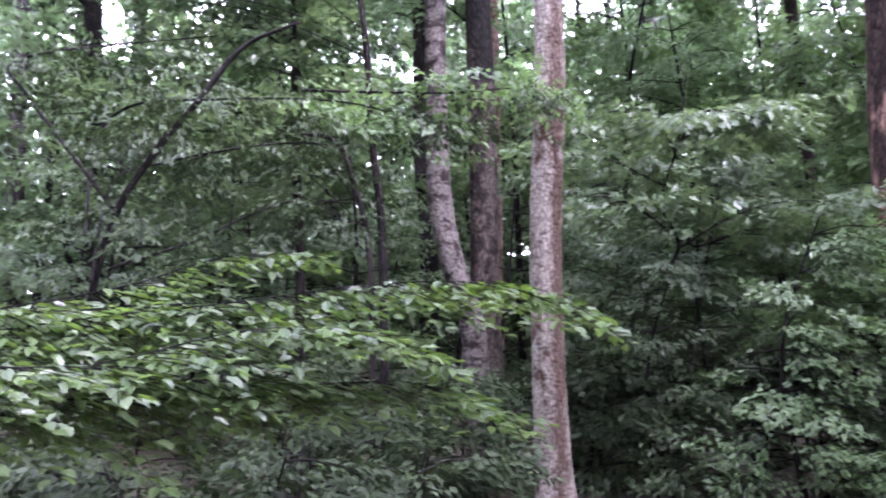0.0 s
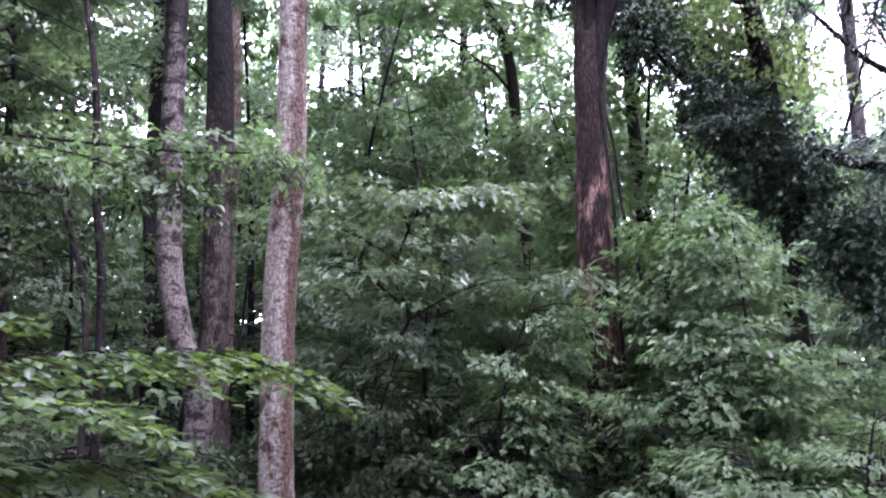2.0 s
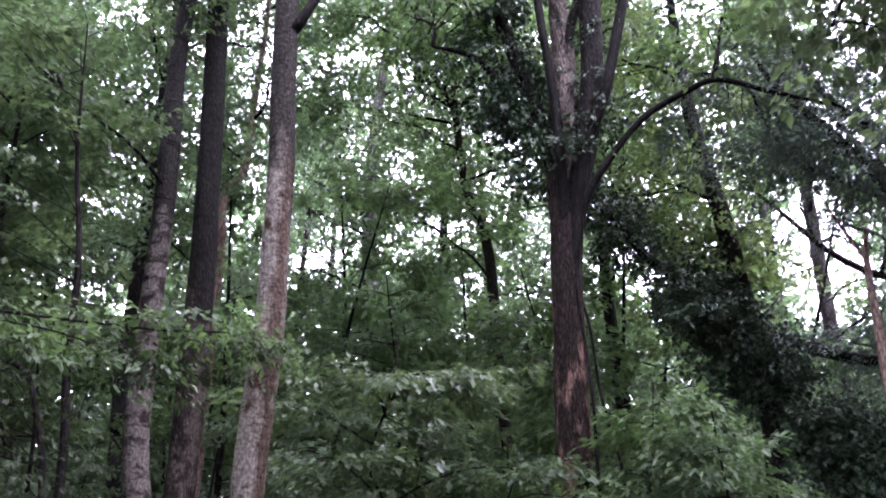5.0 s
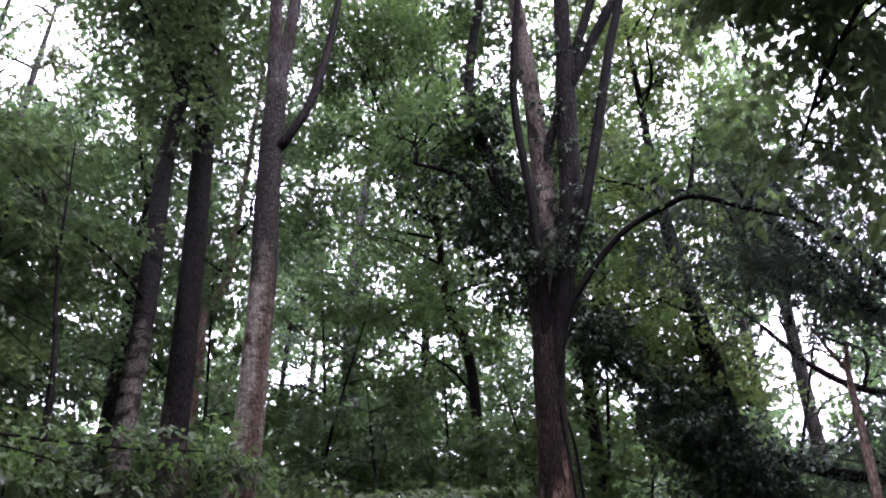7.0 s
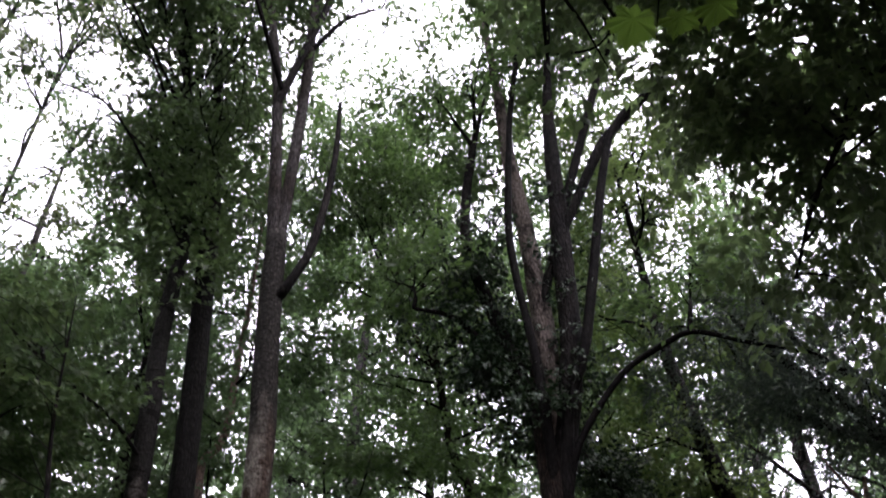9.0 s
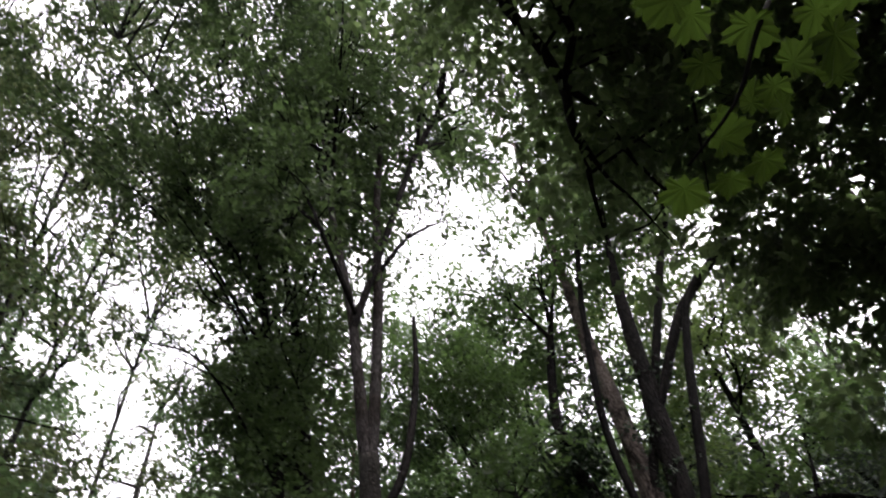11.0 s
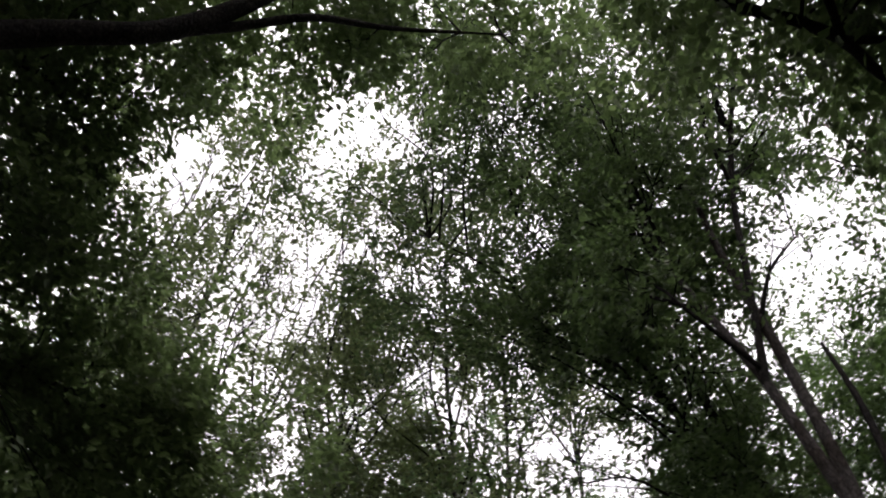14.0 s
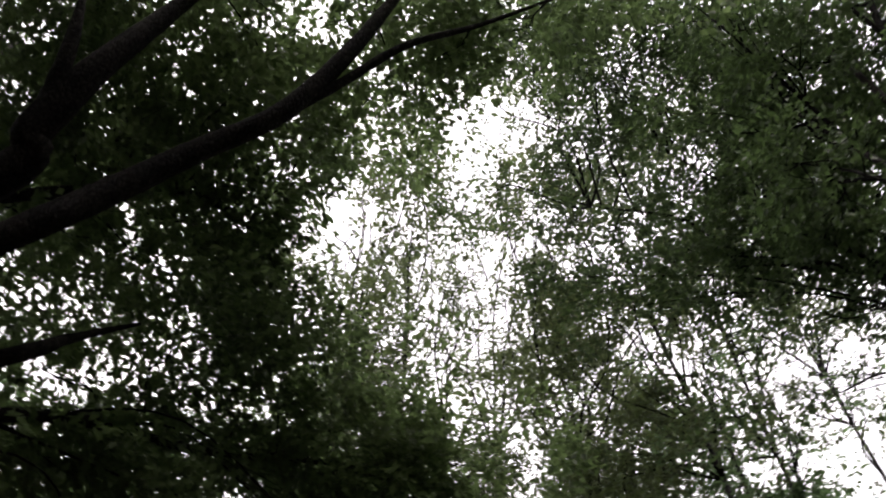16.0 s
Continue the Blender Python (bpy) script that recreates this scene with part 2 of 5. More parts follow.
def ground_material():
    m, n, l = nodes_of("leaf_mould")
    coord = n.new("ShaderNodeTexCoord")
    a, b, v = n.new("ShaderNodeTexNoise"), n.new("ShaderNodeTexNoise"), n.new("ShaderNodeTexVoronoi")
    a.inputs["Scale"].default_value, a.inputs["Detail"].default_value = 0.7, 5
    b.inputs["Scale"].default_value, b.inputs["Detail"].default_value = 22, 6
    v.inputs["Scale"].default_value = 16
    for x in (a, b, v):
        l.new(coord.outputs["Object"], x.inputs["Vector"])
    r = ramp(n, [(0.25, (0.014, 0.01, 0.008)), (0.5, (0.04, 0.024, 0.017)), (0.75, (0.08, 0.05, 0.034))])
    l.new(b.outputs["Fac"], r.inputs["Fac"])
    moss = ramp(n, [(0.5, (0, 0, 0)), (0.7, (0.6, 0.6, 0.6))])
    l.new(a.outputs["Fac"], moss.inputs["Fac"])
    mix = n.new("ShaderNodeMix")
    mix.data_type = "RGBA"
    l.new(moss.outputs["Color"], mix.inputs["Factor"])
    l.new(r.outputs["Color"], mix.inputs["A"])
    mix.inputs["B"].default_value = (0.04, 0.055, 0.02, 1)
    p = n.new("ShaderNodeBsdfPrincipled")
    p.inputs["Roughness"].default_value = 0.9
    l.new(mix.outputs["Result"], p.inputs["Base Color"])
    bump = n.new("ShaderNodeBump")
    bump.inputs["Distance"].default_value = 0.03
    l.new(v.outputs["Distance"], bump.inputs["Height"])
    l.new(bump.outputs["Normal"], p.inputs["Normal"])
    l.new(p.outputs[0], n.new("ShaderNodeOutputMaterial").inputs["Surface"])
    return m


GROUND = ground_material()

# ---- geometry helpers ----
rng = np.random.default_rng(7)
HERE = np.array([0.0, 0.0, EYE])


def mesh_of(name, V, Q, material, smooth=False):
    """A mesh from vertex and quad arrays."""
    V, Q = np.asarray(V, np.float32), np.asarray(Q, np.int32)
    me = bpy.data.meshes.new(name)
    me.vertices.add(len(V))
    me.vertices.foreach_set("co", V.ravel())
    me.loops.add(Q.size)
    me.loops.foreach_set("vertex_index", Q.ravel())
    me.polygons.add(len(Q))
    me.polygons.foreach_set("loop_start", np.arange(0, Q.size, 4, dtype=np.int32))
    me.polygons.foreach_set("use_smooth", np.full(len(Q), smooth))
    me.materials.append(material)
    me.update(calc_edges=True)
    return me


def join(pieces):
    """One (V, Q) of many."""
    V, Q, k = [], [], 0
    for v, q in pieces:
        V.append(v), Q.append(q + k)
        k += len(v)
    return np.concatenate(V), np.concatenate(Q)


def thing(name, base, label, category, group="", kind=""):
    global rng
    rng = np.random.default_rng(int(abs(base[0]) * 1000) + 7919 * int(abs(base[1]) * 1000))
    ob = new(name)
    ob.empty_display_size = 0.2
    ob.location = base
    return tagged(ob, label, category, group, kind)


def part(name, geo, material, parent, label="", smooth=False, kind=""):
    """One mesh object under a thing that stands at its base."""
    V, Q = geo
    at = np.array(parent.location) if parent.type == "EMPTY" else np.array(parent.parent.location)
    ob = new(name, mesh_of(name, V - at, Q, material, smooth))
    ob.parent = parent
    return tagged(ob, label, "", "", kind)


def smooth_line(P, per=6):
    """Catmull-Rom through the points."""
    P = np.asarray(P, float)
    if len(P) < 3:
        return np.linspace(P[0], P[-1], per + 1)
    E = np.vstack([2 * P[0] - P[1], P, 2 * P[-1] - P[-2]])
    u = np.linspace(0, 1, per, endpoint=False)[:, None]
    out = []
    for i in range(1, len(E) - 2):
        a, b, c, d = E[i - 1], E[i], E[i + 1], E[i + 2]
        out.append(0.5 * (2 * b + (c - a) * u + (2 * a - 5 * b + 4 * c - d) * u**2 + (3 * b - a - 3 * c + d) * u**3))
    return np.vstack(out + [P[-1:]])


def tube(P, R, sides=6, per=5, rough=0.0, flare=0.0):
    """A tapered limb along a line; R: radii at even steps of it; rough: share by which it is knobbly; flare: root swelling."""
    L = smooth_line(P, per)
    n = len(L)
    r = np.interp(np.linspace(0, 1, n), np.linspace(0, 1, len(R)), R)
    D = np.gradient(L, axis=0)
    D /= np.linalg.norm(D, axis=1)[:, None] + 1e-9
    ref = np.array([1.0, 0, 0]) if abs(D[n // 2][2]) > 0.7 else np.array([0, 0, 1.0])
    A = np.cross(D, ref)
    A /= np.linalg.norm(A, axis=1)[:, None] + 1e-9
    B = np.cross(D, A)
    th = np.linspace(0, 2 * np.pi, sides, endpoint=False)
    ph = rng.uniform(0, 6.28, 4)
    rr = np.repeat(r[:, None], sides, 1)
    if rough:
        z = np.linspace(0, n, n)[:, None]
        rr = rr * (1 + rough * (np.sin(2 * th + ph[0] + z * 0.21) + 0.7 * np.sin(3 * th + ph[1] - z * 0.33) + 0.5 * np.sin(5 * th + ph[2] + z * 0.5))
                   + rough * 0.5 * rng.normal(0, 1, rr.shape))
    if flare:
        h = np.maximum(0, 1 - (L[:, 2] - L[0, 2]) / 0.7)[:, None] ** 2
        rr = rr * (1 + flare * h * (1 + 0.5 * np.sin(5 * th + ph[3])))
    V = L[:, None] + rr[..., None] * (np.cos(th)[None, :, None] * A[:, None] + np.sin(th)[None, :, None] * B[:, None])
    i, j = np.meshgrid(np.arange(n - 1), np.arange(sides), indexing="ij")
    k = (j + 1) % sides
    Q = np.stack([i * sides + j, i * sides + k, (i + 1) * sides + k, (i + 1) * sides + j], -1).reshape(-1, 4)
    cap = np.arange(sides) + (n - 1) * sides
    if sides == 4:
        Q = np.vstack([Q, cap[None]])
    elif sides >= 6:
        Q = np.vstack([Q] + [[cap[0], cap[s], cap[s + 1], cap[min(s + 2, sides - 1)]] for s in range(1, sides - 2, 2)])
    return V.reshape(-1, 3), Q


def turn(h, p, r):
    """Rotation matrices, n x 3 x 3: heading h (from +x), rise p, roll r, in radians."""
    ch, sh, cp, sp, cr, sr = np.cos(h), np.sin(h), np.cos(p), np.sin(p), np.cos(r), np.sin(r)
    X = np.stack([ch * cp, sh * cp, sp], -1)
    Y = np.stack([-sh * cr + ch * sp * sr, ch * cr + sh * sp * sr, -cp * sr], -1)
    Z = np.cross(X, Y)
    return np.stack([X, Y, Z], -1)


KITE = np.array([(0, 0, 0), (0.45, 0.29, 0.05), (1, 0, -0.06), (0.45, -0.29, 0.05)])
OVAL = np.array([(0, 0, 0), (0.28, 0.27, 0.05), (0.68, 0.22, 0.03), (1, 0, -0.1), (0.68, -0.22, 0.03), (0.28, -0.27, 0.05)])
HEART = np.array([(0, 0, 0), (0.12, 0.42, 0.05), (0.6, 0.28, 0.03), (1, 0, -0.08), (0.6, -0.28, 0.03), (0.12, -0.42, 0.05)])


def spray_kind(count, length, leaf, shape, tilt, spread=0.5, kinds=6):
    """Leafy twigs lying along +x: arrays count x vertices x 3."""
    made = []
    for _ in range(kinds):
        u = rng.uniform(0.08, 1, count)
        side = rng.choice([-1, 1], count)
        reach = spread * length * (1 - 0.75 * np.abs(u - 0.35)) * rng.uniform(0, 1, count) ** 0.8
        reach[u > 0.93] *= 0.2
        pos = np.stack([u * length + reach * 0.5, side * reach, rng.normal(0, 0.05 * length, count) - 0.22 * reach], -1)
        head = side * rng.uniform(0.2, 1.25, count)
        M = turn(head, rng.normal(-0.3, tilt, count), rng.normal(0, tilt, count))
        size = leaf * rng.uniform(0.65, 1.2, count)
        made.append(np.einsum("nij,vj->nvi", M, shape) * size[:, None, None] + pos[:, None])
    return made


SPRAY_CANOPY = spray_kind(32, 0.46, 0.1, KITE, 0.5, 0.6)
SPRAY_UNDER = spray_kind(46, 0.52, 0.093, KITE, 0.32)
SPRAY_FINE = spray_kind(70, 0.8, 0.085, KITE * np.array((1, 0.5, 1)), 0.4)
SPRAY_NEAR = spray_kind(30, 0.42, 0.075, OVAL, 0.3, 0.6)
SPRAY_FAR = spray_kind(28, 0.8, 0.172, KITE, 0.5)
SPRAY_IVY = spray_kind(26, 0.34, 0.06, HEART, 0.6, 0.7)
SPRAY_COARSE = spray_kind(9, 0.8, 0.34, KITE, 0.5)

# Openings in the canopy, by bearing, height angle and half width in degrees from where the walker stands.
OPENINGS_HIGH = [
    (-42.5, 67.9, 3.3), (-65.4, 61.9, 3.7), (-44.9, 58.8, 3.3), (-44.7, 50.4, 2.3), (-25.4, 50.7, 2.2), (-17.3, 47.7, 2.6),
    (-9.6, 45.4, 3.5), (14.1, 52.5, 2.1), (11.8, 69.2, 1.9), (-54.9, 53.8, 2.5), (-42.9, 45.8, 2.5), (-31.7, 52.2, 2.5),
    (-66.9, 56.8, 2.1), (-38.1, 62.3, 2.1), (-12.5, 45.8, 4.0), (-17.3, 41.2, 2.5), (18.1, 55.2, 2.6), (21.9, 52.8, 2.1),
    (11.0, 48.9, 1.4), (21.7, 46.8, 0.9), (40.2, 49.5, 2.8), (38.0, 46.0, 1.8), (-30.8, 52.0, 2.3), (-22.9, 43.1, 2.3), (21.9, 62.6, 1.5),
    (12.2, 62.2, 1.2), (-16.4, 47.5, 2.7), (-15.5, 42.3, 2.7), (-85.0, 48.1, 1.9), (-98.7, 55.2, 1.0)]
OPENINGS_LOW = [
    (-13.9, 37.3, 4.4), (37.7, 40.1, 1.9), (-6.0, 34.5, 2.1), (45.6, 18.0, 4.4), (42.7, 22.2, 2.0), (11.5, 20.5, 1.3),
    (20.8, 20.0, 1.3), (17.8, 21.5, 1.1), (45.0, 22.7, 2.4), (-22.5, 18.4, 2.8), (-14.0, 17.8, 1.6), (-27.2, 12.1, 1.9),
    (-8.7, 16.9, 1.3), (10.7, 18.7, 1.6), (20.5, 16.8, 1.5), (39.4, 29.7, 1.6), (8.0, 23.8, 1.0), (5.2, 21.3, 1.0), (40.5, 32.7, 1.6), (-23.5, 19.0, 2.2), (-26.8, 14.0, 1.6), (-27.0, 8.5, 1.3), (1.4, 20.5, 1.2), (14.7, 20.5, 1.4), (22.4, 19.4, 1.9), (8.6, 20.0, 1.2),
    (44.0, 40.0, 1.5), (48.5, 38.5, 1.4), (51.5, 35.0, 1.5), (46.0, 34.0, 1.2), (42.5, 36.0, 1.4), (53.5, 40.0, 1.4), (40.0, 39.0, 1.3), (50.0, 31.0, 1.2)]
OPENINGS = np.array([(a, e, 0.85 * r) for a, e, r in OPENINGS_HIGH] + [(a, e, 0.85 * r) for a, e, r in OPENINGS_LOW])


# Small lacy gaps between the leaves of the high crowns.
LACE = np.random.default_rng(3).normal(0, 1, (8, 3))
LACE /= np.linalg.norm(LACE, axis=1)[:, None]


def bearing(P):
    D = P - HERE
    return np.stack([D[..., 0], D[..., 1], D[..., 2]], -1) / (np.linalg.norm(D, axis=-1)[..., None] + 1e-9)


OPEN_WAY = np.stack([np.sin(np.radians(OPENINGS[:, 0])) * np.cos(np.radians(OPENINGS[:, 1])),
                     np.cos(np.radians(OPENINGS[:, 0])) * np.cos(np.radians(OPENINGS[:, 1])), np.sin(np.radians(OPENINGS[:, 1]))], -1)


def leaves_at(P, head, rise, kinds, size=1.0, openings=True, roll=0.35, kept=0.1, close=0.0):
    """Leafy twigs at the places P; returns (V, Q)."""
    P = np.asarray(P)
    n = len(P)
    which = rng.integers(0, len(kinds), n)
    M = turn(np.asarray(head), np.asarray(rise), rng.normal(0, roll, n)) * (size * rng.uniform(0.75, 1.2, n))[:, None, None]
    keen = np.where(rng.uniform(0, 1, n) < kept, 0.0, rng.uniform(0.7, 1.25, n))
    out, edge = [], []
    for k, T in enumerate(kinds):
        s = which == k
        if s.any():
            out.append((np.einsum("sij,nvj->snvi", M[s], T) + P[s][:, None, None]).reshape(-1, *T.shape[1:]))
            edge.append(np.repeat(keen[s], len(T)))
    L, edge = np.concatenate(out), np.concatenate(edge)
    if openings:
        c = L[:, 0]
        wavy = 0.022 * np.sin(c[:, [1, 2, 0]] * 2.1 + 1.0) + 0.016 * np.sin(c[:, [2, 0, 1]] * 5.3)
        way = bearing(c) + wavy
        way /= np.linalg.norm(way, axis=1)[:, None]
        away = np.degrees(np.arccos(np.clip(way @ OPEN_WAY.T, -1, 1)))
        near = (away / OPENINGS[:, 2]).min(1)
        rise = np.degrees(np.arcsin(np.clip(way[:, 2], -1, 1)))
        lace = np.cos(way @ LACE.T * 105 + np.arange(len(LACE))).sum(1) / np.sqrt(len(LACE) / 2)
        limit = np.interp(rise, (24, 40, 46, 90), (3.0, 1.7, 1.1, 1.05)) + close
        fine = np.cos(way[:, [1, 2, 0]] @ LACE.T * 235 + 2.0 * np.arange(len(LACE))).sum(1) / np.sqrt(len(LACE) / 2)
        small = np.interp(rise, (24, 44, 52, 60, 90), (2.9, 2.0, 1.25, 1.1, 1.2)) + close
        L = L[(near > edge + rng.normal(0, 0.04, len(L))) & (lace < limit + 0.5 * (edge == 0) + rng.normal(0, 0.2, len(L))) & (fine < small + rng.normal(0, 0.12, len(L)))]
    v = L.shape[1]
    i = (np.arange(len(L)) * v)[:, None]
    Q = i + np.array([[0, 1, 2, 3]]) if v == 4 else np.concatenate([i + np.array([[0, 1, 2, 3]]), i + np.array([[0, 3, 4, 5]])])
    return L.reshape(-1, 3), Q


def in_ball(n, c, r):
    d = rng.normal(0, 1, (n, 3))
    d /= np.linalg.norm(d, axis=1)[:, None]
    return np.asarray(c) + d * (rng.uniform(0, 1, n) ** 0.45)[:, None] * np.asarray(r)


def crown(tree, lines, clumps, kinds, leaf, bark, subs=9, each=6, size=1.0, limb=0.045, rises=(-0.35, 0.35), openings=True, kept=0.1, close=0.0, steep=0.0):
    """Limbs from the trunk lines out to the clumps (x, y, z, rx, ry, rz), twigs within each, and their leaves."""
    S = np.vstack([smooth_line(l, 8) for l in lines])
    wood, P, H = [], [], []
    for c in clumps:
        c, r = np.array(c[:3], float), np.array(c[3:], float)
        cost = np.linalg.norm(S - c, axis=1) + 3 * np.maximum(0, S[:, 2] - c[2] + 0.4 + steep * np.hypot(S[:, 0] - c[0], S[:, 1] - c[1]))
        a = S[cost.argmin()]
        far = np.linalg.norm(c - a)
        one = a + (c - a) * 0.33 + np.array([*rng.normal(0, 0.07 * far, 2), 0.1 * far])
        two = a + (c - a) * 0.67 + np.array([*rng.normal(0, 0.07 * far, 2), 0.06 * far])
        spine = smooth_line([a, one, two, c], 5)
        wood.append(tube([a, one, two, c], (limb, limb * 0.7, limb * 0.45, limb * 0.2), 6))
        reach = (c - a) / (far + 1e-6)
        for e in in_ball(subs, c, r):
            e = c + 0.78 * (e - c) + 0.8 * reach * ((e - c) @ reach)
            s = spine[rng.integers(5, len(spine))]
            m = (s + e) / 2 + rng.normal(0, 0.1, 3)
            wood.append(tube([s, m, e], (limb * 0.3, limb * 0.2, limb * 0.08), 4, 3))
            q = rng.uniform(0.7, 1.12, each)[:, None]
            P.append(s + (e - s) * q + rng.normal(0, 0.2 * size, (each, 3)))
            way = np.arctan2(e[1] - s[1], e[0] - s[0])
            H.append(way + rng.normal(0, 0.7, each))
    P, H = np.vstack(P), np.concatenate(H)
    part("leaves", leaves_at(P, H, rng.uniform(*rises, len(P)), kinds, size, openings, 0.35, kept, close), leaf, tree, kind="stuff")
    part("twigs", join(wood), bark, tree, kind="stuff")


def ring_of_clumps(line, n, low, out, r, flat=0.7):
    """Clumps round the upper part of a trunk line."""
    S = smooth_line(line, 10)
    top = S[-1][2]
    made = []
    for k in range(n):
        z = low + (top - low + 1.0) * (k + rng.uniform(0, 1)) / n
        p = S[np.abs(S[:, 2] - z).argmin()]
        a, d = rng.uniform(0, 6.28), out * rng.uniform(0.35, 1) * (1 - 0.45 * max(0, (z - low) / (top - low + 0.01)))
        q = r * rng.uniform(0.75, 1.25)
        made.append((p[0] + d * np.cos(a), p[1] + d * np.sin(a), z + 0.25 * d, q, q, q * flat))
    return made


# ---- ground ----
def ground_height(x, y):
    return 0.10 * np.sin(x * 0.45 + 1.0) * np.cos(y * 0.38) + 0.06 * np.sin(x * 1.3 + y * 0.9) - 0.02


def build_ground():
    step = np.concatenate([-np.geomspace(900, 22, 14), np.linspace(-20, 20, 121), np.geomspace(22, 900, 14)])
    X, Y = np.meshgrid(step, step + 4)
    fade = np.exp(-(np.hypot(X, Y) / 60) ** 2)
    Zg = ground_height(X, Y) * fade + rng.normal(0, 0.012, X.shape) * fade
    n = len(step)
    i, j = np.meshgrid(np.arange(n - 1), np.arange(n - 1), indexing="ij")
    Q = np.stack([i * n + j, i * n + j + 1, (i + 1) * n + j + 1, (i + 1) * n + j], -1).reshape(-1, 4)
    g = new("ground", mesh_of("ground", np.stack([X, Y, Zg], -1).reshape(-1, 3), Q, GROUND, True))
    tagged(g, "brown woodland floor of leaf mould and moss", "ground", kind="structure")


build_ground()


def fallen_leaves():
    n = 9000
    a, d = rng.uniform(-0.9, 1.1, n), np.sqrt(rng.uniform(4, 18**2, n))
    x, y = d * np.sin(a), d * np.cos(a)
    M = turn(rng.uniform(0, 6.28, n), rng.normal(0, 0.25, n), rng.normal(0, 0.3, n))
    L = np.einsum("nij,vj->nvi", M, KITE) * rng.uniform(0.05, 0.11, n)[:, None, None]
    L += np.stack([x, y, ground_height(x, y) + 0.025], -1)[:, None]
    Q = (np.arange(n) * 4)[:, None] + np.arange(4)[None]
    ob = new("fallen_leaves", mesh_of("fallen_leaves", L.reshape(-1, 3), Q, LEAF_LITTER))
    tagged(ob, "dry brown fallen leaves on the woodland floor", "leaf litter", kind="stuff")


fallen_leaves()
def spot(az, el, d):
    a, e = np.radians(az), np.radians(el)
    return HERE + d * np.array([np.sin(a) * np.cos(e), np.cos(a) * np.cos(e), np.sin(e)])



# ---- the trees in front ----
def trunk(tree, line, radii, bark, sides=20, rough=0.03, flare=0.5, name="trunk", label=""):
    return part(name, tube(line, radii, sides, 10, rough, flare), bark, tree, label, True)


def limb_part(tree, line, radii, bark, name="limb", label="", rough=0.04):
    return part(name, tube(line, radii, 10, 8, rough), bark, tree, label, True)


